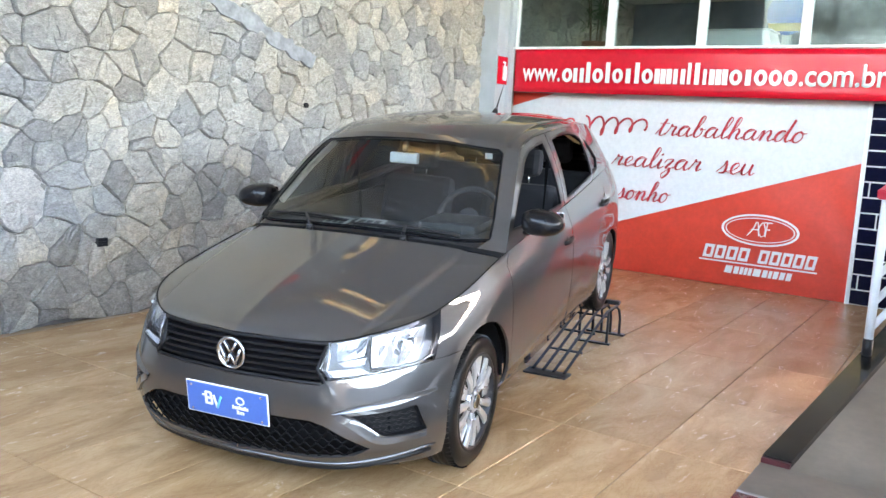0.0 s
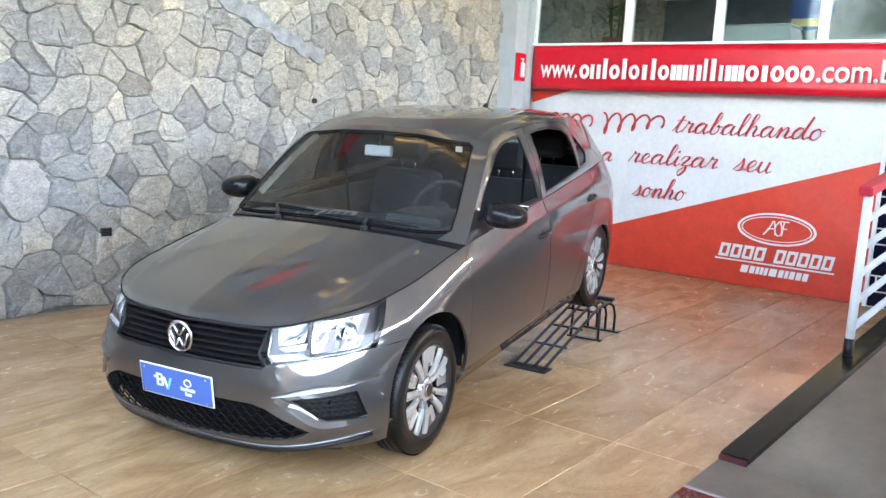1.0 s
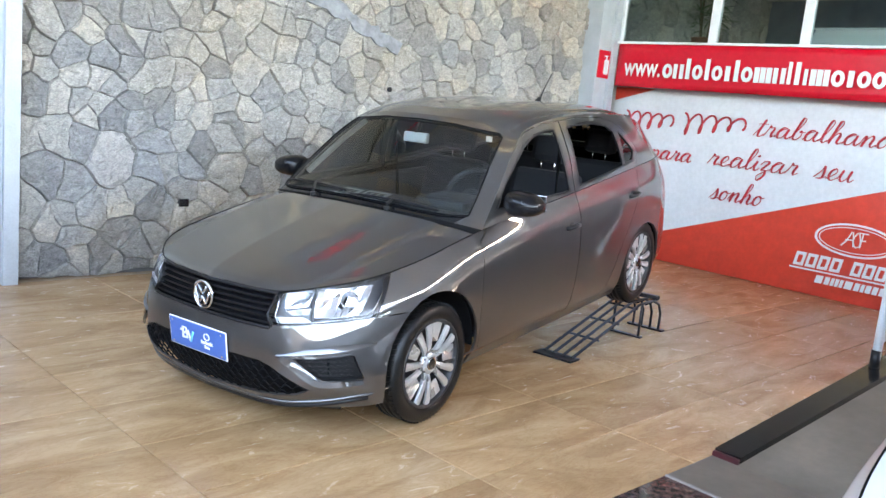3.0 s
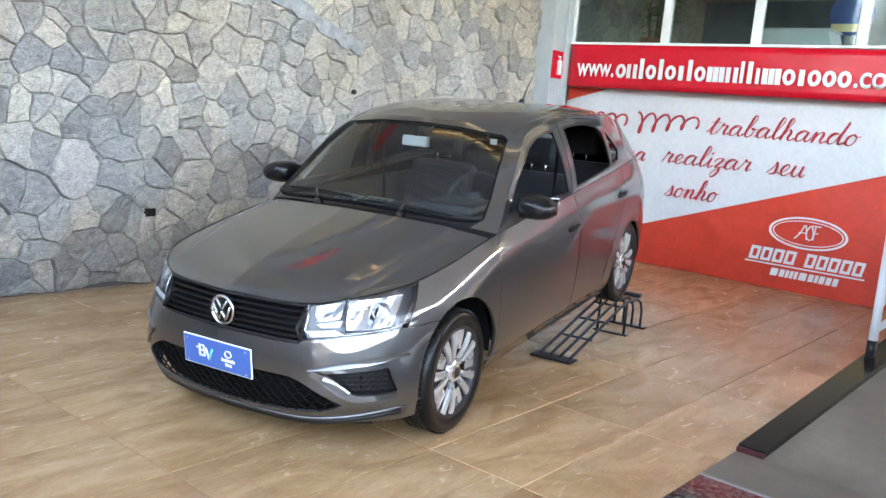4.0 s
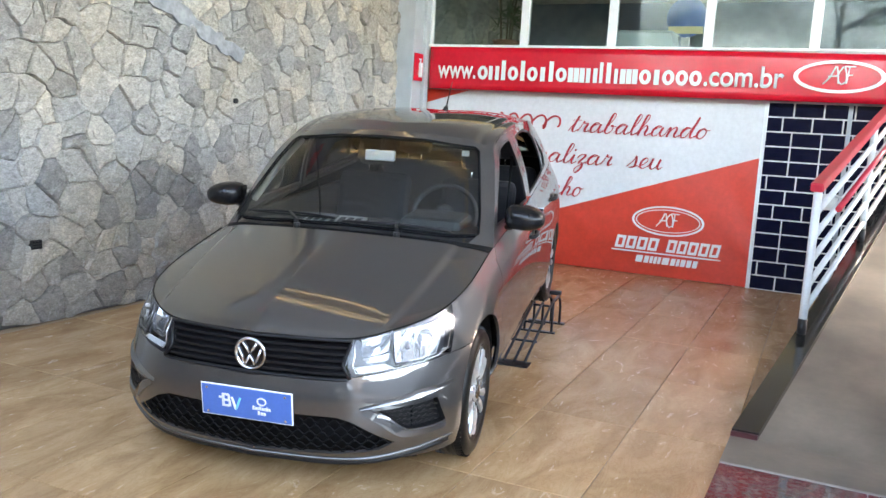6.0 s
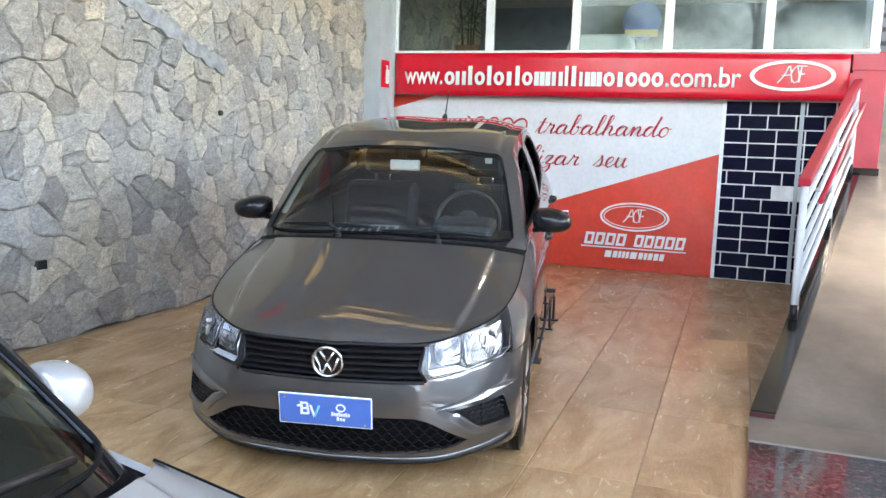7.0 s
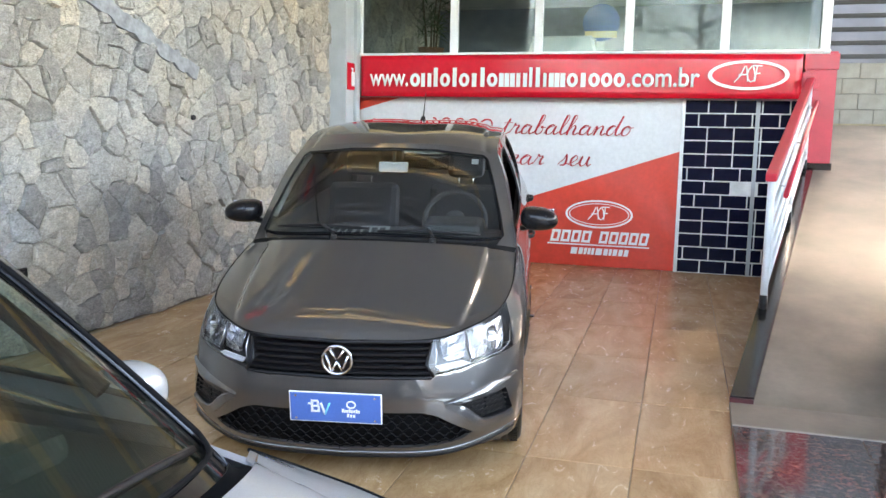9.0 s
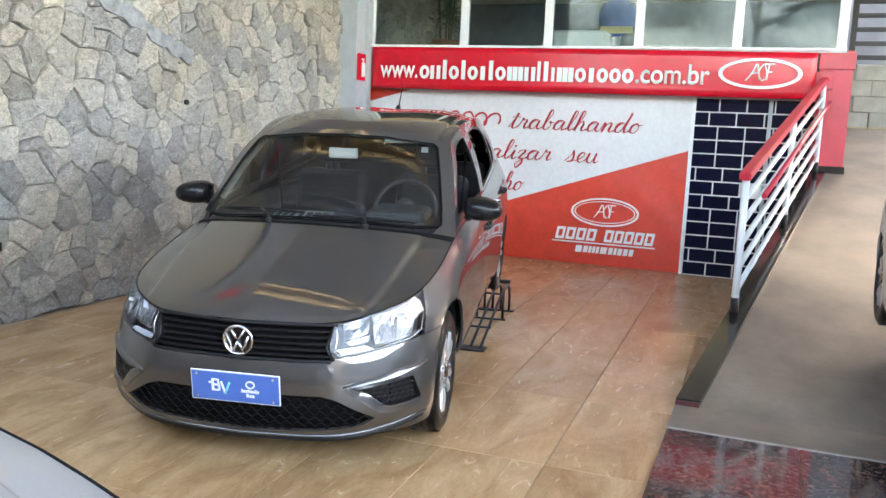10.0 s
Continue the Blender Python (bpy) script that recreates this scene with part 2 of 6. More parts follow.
def granite_material():
    m = material("polished_granite", (0.07, 0.05, 0.045), 0.07)
    pos = m.node_tree.nodes.new("ShaderNodeNewGeometry")
    a = node(m, "ShaderNodeTexNoise", Scale=42, Detail=5, Roughness=0.7)
    b = node(m, "ShaderNodeTexNoise", Scale=3.2, Detail=5, Roughness=0.65)
    link(m, pos, "Position", a, "Vector")
    link(m, pos, "Position", b, "Vector")
    r = ramp(m, a, "Fac", [(0.3, (0.012, 0.012, 0.014)), (0.52, (0.085, 0.060, 0.055)), (0.75, (0.26, 0.19, 0.17))])
    s = ramp(m, b, "Fac", [(0.42, (0.75, 0.80, 0.82)), (0.52, (0.95, 0.85, 0.8)), (0.64, (1.35, 0.75, 0.68))])
    colour_from(m, mix(m, 1.0, r.outputs["Color"], s.outputs["Color"], "MULTIPLY"))
    return m


M["granite"] = granite_material()


def thin_sheet(name, colour, through, share):
    """Roof sheet that lets a share of the daylight through."""
    m = worn(name, colour, 0.45, vary=0.1)
    t = m.node_tree
    thin = t.nodes.new("ShaderNodeBsdfTranslucent")
    thin.inputs["Color"].default_value = (*through, 1)
    s = t.nodes.new("ShaderNodeMixShader")
    s.inputs["Fac"].default_value = share
    t.links.new(bsdf(m).outputs[0], s.inputs[1])
    t.links.new(thin.outputs[0], s.inputs[2])
    t.links.new(s.outputs[0], t.nodes["Material Output"].inputs["Surface"])
    return m


M["skylight"] = thin_sheet("yellowed_sheet", (0.70, 0.58, 0.36), (0.86, 0.66, 0.36), 0.22)
# translucency made up so that the ribs mirror as bright lines in the windscreen
M["rib"] = thin_sheet("translucent_rib", (0.55, 0.56, 0.57), (0.80, 0.86, 0.88), 0.06)
M["sheet"] = worn("roof_sheet", (0.42, 0.43, 0.44), 0.5, 0.1, vary=0.12)


# ---- building helpers ----
def part(name, bm, mat_, parent=None, label="", smooth=False):
    """Links a bmesh as one mesh object, under a thing or a part."""
    me = bpy.data.meshes.new(name)
    if smooth:
        for f in bm.faces:
            f.smooth = True
    bm.normal_update()
    bm.to_mesh(me)
    bm.free()
    me.materials.append(mat_)
    ob = new(name, me)
    if parent:
        ob.parent = parent
    if label:
        ob["label"] = label
    return ob


def thing(name, label, category, m=None, group="", kind=""):
    """An empty at the thing's base, which parents its parts."""
    ob = new(name)
    ob.empty_display_size = 0.1
    if m is not None:
        ob.matrix_world = m
    return tagged(ob, label, category, group, kind)


def add_box(bm, lo, hi, bevel=0.0, m=None, seg=2):
    v = bmesh.ops.create_cube(bm, size=1)["verts"]
    for w in v:
        w.co = Vector([lo[i] + (w.co[i] + 0.5) * (hi[i] - lo[i]) for i in range(3)])
    if bevel:
        e = list({x for w in v for x in w.link_edges})
        got = bmesh.ops.bevel(bm, geom=e, offset=bevel, segments=seg, affect="EDGES", profile=0.5)
        v = list({w for f in got["faces"] for w in f.verts} | {w for w in v if w.is_valid})
    if m is not None:
        bmesh.ops.transform(bm, matrix=m, verts=v)
    return v


def box(lo, hi, bevel=0.0, m=None):
    bm = bmesh.new()
    add_box(bm, lo, hi, bevel, m)
    return bm


def add_tube(bm, path, radius, sides=10, closed=False, flat=1.0):
    """A round bar along a list of points; radius a number or one a point."""
    pts = [Vector(p) for p in path]
    n = len(pts)
    rad = radius if isinstance(radius, (list, tuple)) else [radius] * n
    rings = []
    up = Vector((0, 0, 1))
    for i, p in enumerate(pts):
        a = pts[(i - 1) % n] if (i > 0 or closed) else p
        b = pts[(i + 1) % n] if (i < n - 1 or closed) else p
        d = (b - a).normalized()
        side = d.cross(up)
        side = side.normalized() if side.length > 0.05 else d.cross(Vector((0, 1, 0))).normalized()
        top = side.cross(d).normalized()
        rings.append([bm.verts.new(p + rad[i] * (math.cos(k * math.tau / sides) * side + flat * math.sin(k * math.tau / sides) * top)) for k in range(sides)])
    for i in range(n if closed else n - 1):
        r, s = rings[i], rings[(i + 1) % n]
        for k in range(sides):
            bm.faces.new((r[k], r[(k + 1) % sides], s[(k + 1) % sides], s[k])).smooth = True
    if not closed:
        bm.faces.new(list(reversed(rings[0])))
        bm.faces.new(rings[-1])


def tube(path, radius, sides=10, closed=False, flat=1.0):
    bm = bmesh.new()
    add_tube(bm, path, radius, sides, closed, flat)
    bmesh.ops.recalc_face_normals(bm, faces=bm.faces)
    return bm


def lathe(profile, steps=48, axis="x"):
    """A profile of (along, radius) turned round the axis."""
    bm = bmesh.new()
    rings = []
    for a, r in profile:
        ring = []
        for k in range(steps):
            c, s = math.cos(k * math.tau / steps), math.sin(k * math.tau / steps)
            ring.append(bm.verts.new((a, r * c, r * s) if axis == "x" else (r * c, r * s, a)))
        rings.append(ring)
    for r, s in zip(rings, rings[1:]):
        for k in range(steps):
            bm.faces.new((r[k], r[(k + 1) % steps], s[(k + 1) % steps], s[k])).smooth = True
    bmesh.ops.recalc_face_normals(bm, faces=bm.faces)
    return bm


def slab(outline, depth, m=None, bevel=0.0):
    """A flat outline in x, z, thick along y, from y = 0 back to depth."""
    bm = bmesh.new()
    f = bm.faces.new([bm.verts.new((x, 0, z)) for x, z in outline])
    got = bmesh.ops.extrude_face_region(bm, geom=[f])
    bmesh.ops.translate(bm, vec=(0, depth, 0), verts=[v for v in got["geom"] if isinstance(v, bmesh.types.BMVert)])
    bmesh.ops.recalc_face_normals(bm, faces=bm.faces)
    if bevel:
        bmesh.ops.bevel(bm, geom=list(bm.edges), offset=bevel, segments=2, affect="EDGES", profile=0.5)
    if m is not None:
        bm.transform(m)
    return bm


def ring_slab(rx, rz, wx, wz, depth, steps=48):
    """An elliptical ring in x, z, thick along y."""
    bm = bmesh.new()
    loops = []
    for y in (0, depth):
        for o in (0, 1):
            loops.append([bm.verts.new(((rx - o * wx) * math.cos(k * math.tau / steps), y, (rz - o * wz) * math.sin(k * math.tau / steps))) for k in range(steps)])
    fo, fi, bo, bi = loops
    for k in range(steps):
        j = (k + 1) % steps
        for a, b in ((fo, fi), (fi, bi), (bi, bo), (bo, fo)):
            bm.faces.new((a[k], a[j], b[j], b[k]))
    bmesh.ops.recalc_face_normals(bm, faces=bm.faces)
    return bm


def letters(text, height, width, m, mat_, parent, name="lettering", shear=0.0, bold=0.0, depth=0.002, label=""):
    """Text from the built-in font as a mesh, fitted to a width, standing in x, z."""
    cu = bpy.data.curves.new(name, "FONT")
    cu.body, cu.size, cu.shear, cu.offset, cu.extrude = text, 1.0, shear, bold, 0.0
    ob = bpy.data.objects.new(name, cu)
    scene.collection.objects.link(ob)
    bpy.context.view_layer.update()
    me = bpy.data.meshes.new_from_object(ob.evaluated_get(bpy.context.evaluated_depsgraph_get()))
    bpy.data.objects.remove(ob)
    bm = bmesh.new()
    bm.from_mesh(me)
    xs = [v.co.x for v in bm.verts]
    ys = [v.co.y for v in bm.verts]
    sx, sy = width / (max(xs) - min(xs)), height / (max(ys) - min(ys))
    for v in bm.verts:
        v.co = Vector(((v.co.x - min(xs)) * sx, 0, (v.co.y - min(ys)) * sy))
    got = bmesh.ops.extrude_face_region(bm, geom=list(bm.faces))
    bmesh.ops.translate(bm, vec=(0, depth, 0), verts=[v for v in got["geom"] if isinstance(v, bmesh.types.BMVert)])
    bm.transform(m)
    bmesh.ops.recalc_face_normals(bm, faces=bm.faces)
    return part(name, bm, mat_, parent, label)


def pchip(xs, ys):
    """A smooth curve through values that does not overshoot."""
    xs, ys = np.asarray(xs, float), np.asarray(ys, float)
    h, d = np.diff(xs), np.diff(ys) / np.diff(xs)
    s = np.zeros(len(xs))
    for i in range(1, len(xs) - 1):
        if d[i - 1] * d[i] > 0:
            w1, w2 = 2 * h[i] + h[i - 1], h[i] + 2 * h[i - 1]
            s[i] = (w1 + w2) / (w1 / d[i - 1] + w2 / d[i])
    s[0], s[-1] = d[0], d[-1]

    def f(x):
        x = np.clip(np.asarray(x, float), xs[0], xs[-1])
        i = np.clip(np.searchsorted(xs, x, side="right") - 1, 0, len(xs) - 2)
        t = (x - xs[i]) / h[i]
        return ((1 + 2 * t) * (1 - t) ** 2 * ys[i] + t * (1 - t) ** 2 * h[i] * s[i] + t * t * (3 - 2 * t) * ys[i + 1] + t * t * (t - 1) * h[i] * s[i + 1])
    return f


def spline(points, count=None, ts=None):
    """A smooth (Catmull-Rom) curve through points, evenly along it; returns f(t), t in 0..1."""
    p = np.asarray(points, float)
    d = np.r_[0, np.cumsum(np.linalg.norm(np.diff(p, axis=0), axis=1) ** 0.75)]
    d = d / d[-1]
    q = np.vstack([2 * p[0] - p[1], p, 2 * p[-1] - p[-2]])
    k = np.r_[-d[1], d, 2 - d[-2]]

    def f(t):
        t = np.clip(np.asarray(t, float), 0, 1)
        i = np.clip(np.searchsorted(d, t, side="right") - 1, 0, len(d) - 2)
        u = ((t - d[i]) / (d[i + 1] - d[i]))[..., None]
        h = (d[i + 1] - d[i])[..., None]
        m0 = (q[i + 2] - q[i]) / (k[i + 2] - k[i])[..., None] * h
        m1 = (q[i + 3] - q[i + 1]) / (k[i + 3] - k[i + 1])[..., None] * h
        return (2 * u**3 - 3 * u**2 + 1) * q[i + 1] + (u**3 - 2 * u**2 + u) * m0 + (-2 * u**3 + 3 * u**2) * q[i + 2] + (u**3 - u**2) * m1
    return f


def grid_mesh(g):
    """A bmesh from an array of points, rows by columns by 3."""
    bm = bmesh.new()
    v = [[bm.verts.new(p) for p in row] for row in g]
    for a, b in zip(v, v[1:]):
        for i in range(len(a) - 1):
            f = bm.faces.new((a[i], a[i + 1], b[i + 1], b[i]))
            f.smooth = True
    return bm


def coons(c0, c1, d0, d1, nu, nv):
    """The patch between c0(u), c1(u) (v = 0, 1) and d0(v), d1(v) (u = 0, 1)."""
    u, v = np.linspace(0, 1, nu), np.linspace(0, 1, nv)
    A, B, C, D = c0(u), c1(u), d0(v), d1(v)
    U, V = u[:, None, None], v[None, :, None]
    g = (1 - V) * A[:, None] + V * B[:, None] + (1 - U) * C[None] + U * D[None]
    g -= (1 - U) * (1 - V) * A[0] + U * (1 - V) * A[-1] + (1 - U) * V * B[0] + U * V * B[-1]
    return g

# ---- the place: ground, floor, ramp, walls, roof ----
STONE_X, BACK_Y, FRONT_Y = -5.135, 8.80, 8.58
RAMP_Y0, RAMP_SLOPE, RAMP_Z0 = 4.0, 0.247, 0.03


def ramp_z(y):
    return RAMP_Z0 + max(0.0, min(y, 10.6) - RAMP_Y0) * RAMP_SLOPE


def kerb_x(y):
    return -0.77 + 0.166 * (y - 4.0)


ground = part("ground", box((-60, -60, -0.3), (60, 60, -0.03)), M["concrete"])
tagged(ground, "plain grey concrete ground round the showroom", "ground", kind="structure")
floor = part("floor", box((STONE_X - 0.3, -2.6, -0.029), (-0.775, 8.79, -0.006)), M["grout"])
tagged(floor, "polished wood-look porcelain tile floor with thin joints", "floor", kind="structure")

# concrete ramp, a wedge along the kerb, with a flat apron before it and a landing behind it
bm = bmesh.new()
prof = [(3.62, RAMP_Z0 - 0.002), (4.0, RAMP_Z0), (8.75, ramp_z(8.75)), (10.6, ramp_z(10.6))]
rows = []
for y, z in prof:
    xl = -0.77 if y <= 4.0 else kerb_x(min(y, 8.75)) + 0.02
    rows.append([bm.verts.new((xl, y, -0.029)), bm.verts.new((xl, y, z)), bm.verts.new((5.5, y, z)), bm.verts.new((5.5, y, -0.029))])
for a, b in zip(rows, rows[1:]):
    for i in range(3):
        bm.faces.new((a[i], a[i + 1], b[i + 1], b[i]))
bm.faces.new(rows[0])
bm.faces.new(list(reversed(rows[-1])))
bmesh.ops.recalc_face_normals(bm, faces=bm.faces)
tagged(part("ramp", bm, M["concrete"]), "worn smooth concrete car ramp rising beside the bay", "ramp", kind="structure")

# polished kerb of the ramp with a red end
kerb = thing("kerb", "polished black granite kerb along the ramp with a red end", "kerb", kind="structure")


def kerb_piece(y0, y1, lift=0.03, w=0.125, drop=True):
    b = bmesh.new()
    r = []
    for y in (y0, y1):
        x, z = kerb_x(y), ramp_z(y)
        r.append([b.verts.new((x, y, -0.005 if drop else z - 0.02)), b.verts.new((x, y, z + lift)), b.verts.new((x + w, y, z + lift)), b.verts.new((x + w, y, z - 0.03))])
    for i in range(3):
        b.faces.new((r[0][i], r[0][i + 1], r[1][i + 1], r[1][i]))
    b.faces.new(r[0])
    b.faces.new(list(reversed(r[1])))
    bmesh.ops.recalc_face_normals(b, faces=b.faces)
    return b


part("kerb_stone", kerb_piece(4.014, 8.58), M["black_granite"], kerb)
part("kerb_end", kerb_piece(4.0, 4.012, 0.022), M["kerb_red"], kerb, "dark red kerb end")

# granite apron in front of the ramp
apron = part("pavement", box((-0.77, -2.6, -0.029), (5.5, 3.60, 0.018)), M["grout"])
tagged(apron, "polished dark red granite paving with thin joints", "pavement", kind="structure")
part("strip", box((-0.768, 3.602, -0.02), (5.5, 3.618, 0.034), 0.003), M["block"], apron, "thin pale cement strip")

# plain back wall behind the poster and the tiled door
bw = part("wall_north", box((STONE_X - 0.3, BACK_Y + 0.03, -0.02), (0.28, BACK_Y + 0.25, 2.36)), M["plaster"])
tagged(bw, "plain plastered back wall of the bay", "wall", kind="structure")
tagged(part("wall_west", box((STONE_X - 0.35, -2.6, -0.02), (STONE_X - 0.035, 13.0, 5.3)), M["mortar"]), "wall of irregular grey natural stones in dark mortar", "wall", kind="structure")

# roof of corrugated sheets, on beams
bm = bmesh.new()


def roof_z(x):
    return 4.95 + 0.8 * (x - STONE_X + 0.4) / (8.9 - STONE_X)


def corrugated(bm, x0, x1, y0, y1):
    """A stretch of ribbed roof sheet: broad pans and deep narrow ribs that run along x."""
    y = y0
    prev = None
    while y < y1 - 0.01:
        for dy, dz in ((0, 0), (0.080, 0), (0.086, 0.11), (0.143, 0.11), (0.15, 0)):
            now = [bm.verts.new((x, min(y + dy, y1), roof_z(x) + dz)) for x in (x0, x1)]
            if prev:
                bm.faces.new((prev[0], prev[1], now[1], now[0])).material_index = 1 if dz else 0
            prev = now
        y += 0.15


# the sheets leave openings for the skylights
LIGHTS = [(-4.95, -3.05), (-2.95, -1.35)]
edges = [STONE_X - 0.4, LIGHTS[0][0], LIGHTS[0][1], LIGHTS[1][0], LIGHTS[1][1], 0.32]
for k, (x0, x1) in enumerate(zip(edges, edges[1:])):
    if k % 2:
        corrugated(bm, x0, x1, -1.4, 4.45)
        corrugated(bm, x0, x1, 5.05, 13.0)
    else:
        corrugated(bm, x0, x1, -1.4, 13.0)
corrugated(bm, 0.32, 8.5, -1.4, 13.0)
roof_sheets = part("ceiling", bm, M["sheet"])
roof_sheets.data.materials.append(M["rib"])
tagged(roof_sheets, "ribbed roof sheets seen from below, their ribs made translucent for bright reflected lines", "ceiling", kind="structure")
for x0, x1 in LIGHTS:
    bm = bmesh.new()
    corrugated(bm, x0, x1, 4.45, 5.05)
    for f in bm.faces:
        f.material_index = 0
    tagged(part("skylight", bm, M["skylight"]), "yellowed translucent corrugated skylight sheet", "skylight", kind="structure")
uw = part("wall_upper", box((STONE_X - 0.1, FRONT_Y + 0.17, 3.52), (0.30, FRONT_Y + 0.30, 5.2)), M["plaster"])
tagged(uw, "plain pale wall above the office windows", "wall", kind="structure")
tagged(part("trim", box((STONE_X - 0.1, FRONT_Y + 0.02, 3.28), (0.30, FRONT_Y + 0.16, 3.60), 0.01), M["tan"]), "tan painted beam above the office windows", "beam", kind="structure")


for y in (0.5, 2.6, 4.7, 7.4):
    tagged(part("beam", box((STONE_X - 0.3, y - .11, 4.74), (8.0, y + .11, 4.86), 0.01), M["tan"]), "tan painted beam under the roof sheets", "beam", kind="structure")
# printed band high on the stone wall, mirrored in the bonnet
high = thing("high_banner", "blue-grey printed banner with red and yellow shapes", "banner", pose(STONE_X + .06, 3.4, 3.70))
part("sheet", box((-.01, 0, 0), (.01, 4.6, 1.0), .003), M["blue_vinyl"], high)
for k, (y, mt) in enumerate(((.35, "red_vinyl"), (1.9, "tan"), (3.3, "red_vinyl"))):
    b = bmesh.new()
    bmesh.ops.create_uvsphere(b, u_segments=24, v_segments=12, radius=1)
    b.transform(Matrix.Translation((.012, y + .45, .42)) @ Matrix.Diagonal((.006, .50, .13, 1)))
    part("printed_shape", b, M[mt], high, "plain printed shape", smooth=True)
    for d in (-.28, .28):
        b = lathe([(.0, .0), (.0, .07), (.004, .07), (.005, 0)], 20)
        b.transform(Matrix.Translation((.019, y + .45 + d, .33)))
        part("printed_dot", b, M["black"], high, "plain black dot")

# unseen plain wall towards the street, added to shade the lower stone wall
tagged(part("wall_front", box((STONE_X - 0.3, -3.1, -0.02), (-1.2, -2.9, 3.4), 0.01), M["plaster"]), "unseen plain wall added to keep street light off the stone wall", "wall", kind="structure")

# unseen walls across the street and beside the yard, added to block low sky
tagged(part("wall_south", box((-30, -20.3, -0.03), (30, -20, 5.0)), M["backdrop"]), "unseen plain grey wall added across the street to block low sky", "wall", kind="structure")
tagged(part("wall_east", box((16, -20, -0.03), (16.3, 15.5, 3.6)), M["backdrop"]), "unseen plain grey wall added beside the yard to limit low sky light", "wall", kind="structure")

# ---- steel columns ----
def steel_column(x0, x1, y0, y1, label):
    c = thing("steel_column", label, "column", kind="structure")
    part("web", box((x0, y0, -0.02), (x1, y1, 4.9), 0.008), M["steel"], c)
    part("flange", box((x1 + 0.002, y1 - 0.10, -0.02), (x1 + 0.045, y1, 4.9), 0.006), M["steel"], c)
    return c


steel_column(STONE_X - 0.03, -4.925, 8.29, 8.60, "grey painted steel column between stone wall and banner")
steel_column(STONE_X - 0.03, -5.03, 2.13, 2.335, "light grey steel column at the end of the stone wall")

# ---- banner over the bay ----
banner = thing("web_banner", "long red vinyl banner with white web address lettering", "banner", pose(-4.86, FRONT_Y, 1.885))
BW, BH = 4.80, 0.47
g = np.zeros((60, 8, 3))
for i in range(60):
    for j in range(8):
        x, z = BW * i / 59, BH * j / 7
        g[i, j] = (x, -0.012 * noise.noise((x * 1.2, z * 2, 0.3)) - 0.03 * max(0, x / BW - 0.9) * 3, z - 0.025 * (x / BW) ** 2 * (j / 7))
bm = grid_mesh(g)
ex = bmesh.ops.extrude_face_region(bm, geom=list(bm.faces))
bmesh.ops.translate(bm, vec=(0, 0.05, 0), verts=[v for v in ex["geom"] if isinstance(v, bmesh.types.BMVert)])
bmesh.ops.recalc_face_normals(bm, faces=bm.faces)
part("sheet", bm, M["red_vinyl"], banner)
part("edge_bar", box((-0.02, -0.02, BH - 0.004), (BW + 0.25, 0.06, BH + 0.022), 0.004), M["white_metal"], banner, "thin pale edge bar")

# ---- slogan poster ----
PX0, PX1, PH = -4.97, -1.215, 1.885
poster = thing("slogan_poster", "wrinkled white and red vinyl poster with red script slogan", "poster", pose(PX0, BACK_Y, 0))
n1, n2 = 120, 50
g = np.zeros((n1, n2, 3))
for i in range(n1):
    for j in range(n2):
        x, z = (PX1 - PX0) * i / (n1 - 1), 0.006 + (PH - 0.006) * j / (n2 - 1)
        w = 0.012 * noise.noise((x * 1.6 + z, z * 1.1, 1.7)) + 0.006 * noise.noise((x * 5 + z * 3, z * 2.5 - x * 2, 4.1)) * (1.3 - z / PH)
        g[i, j] = (x, w - 0.012, z)
whole = grid_mesh(g)


def halves(bm, p, nrm):
    """Cuts a sheet along a plane; returns the part on the normal's side and the rest."""
    bmesh.ops.bisect_plane(bm, geom=bm.verts[:] + bm.edges[:] + bm.faces[:], plane_co=p, plane_no=nrm)
    side = bm.copy()
    nv = Vector(nrm)
    for b, keep in ((side, 1), (bm, -1)):
        bmesh.ops.delete(b, geom=[f for f in b.faces if (f.calc_center_median() - Vector(p)).dot(nv) * keep < 0], context="FACES")
    return side, bm


low_n = Vector((0.34, 0, -1)).normalized()
lower, rest = halves(whole, (PX1 - PX0, 0, 1.322), low_n)
upper, rest = halves(rest, (0.53, 0, 1.885), Vector((-0.29, 0, 1)).normalized())
part("white_field", rest, M["white_vinyl"], poster)
part("red_field", lower, M["orange_red"], poster, "orange-red lower field of the poster")
part("red_corner", upper, M["orange_red"], poster, "orange-red corner of the poster")

# ---- tiled door beside the poster ----
door = thing("door_1", "door clad in glossy navy brick tiles with white joints", "door", pose(-1.195, BACK_Y, 0), kind="structure")
part("backing", box((0, -0.004, 0.0), (1.45, 0.029, 1.885)), M["joint"], door, "white mortar between the tiles")
part("edge_strip", box((-0.018, -0.03, 0.0), (0.018, 0.02, 1.885), 0.004), M["white_metal"], door, "pale metal edge strip")
part("door_frame", box((0.735, -0.035, 0.0), (0.775, 0.02, 1.885), 0.004), M["steel"], door, "grey metal door frame")

# ---- red pier at the head of the ramp ----
pier = thing("red_pier", "red painted pier at the head of the ramp", "pier", kind="structure")
part("shaft", box((-0.03, 8.62, ramp_z(8.62) - 0.2), (0.27, 9.0, 2.36), 0.006), M["red_paint"], pier)
part("skirting", box((-0.034, 8.612, ramp_z(8.7) - 0.1), (0.285, 9.005, ramp_z(8.7) + 0.05), 0.003), M["black_granite"], pier, "black stone skirting")
part("cap", box((-0.04, 8.605, 2.18), (0.285, 9.01, 2.34), 0.006), M["red_paint"], pier)
part("block", box((-0.06, 8.56, 1.98), (0.10, 8.62, 2.15), 0.006), M["red_paint"], pier)


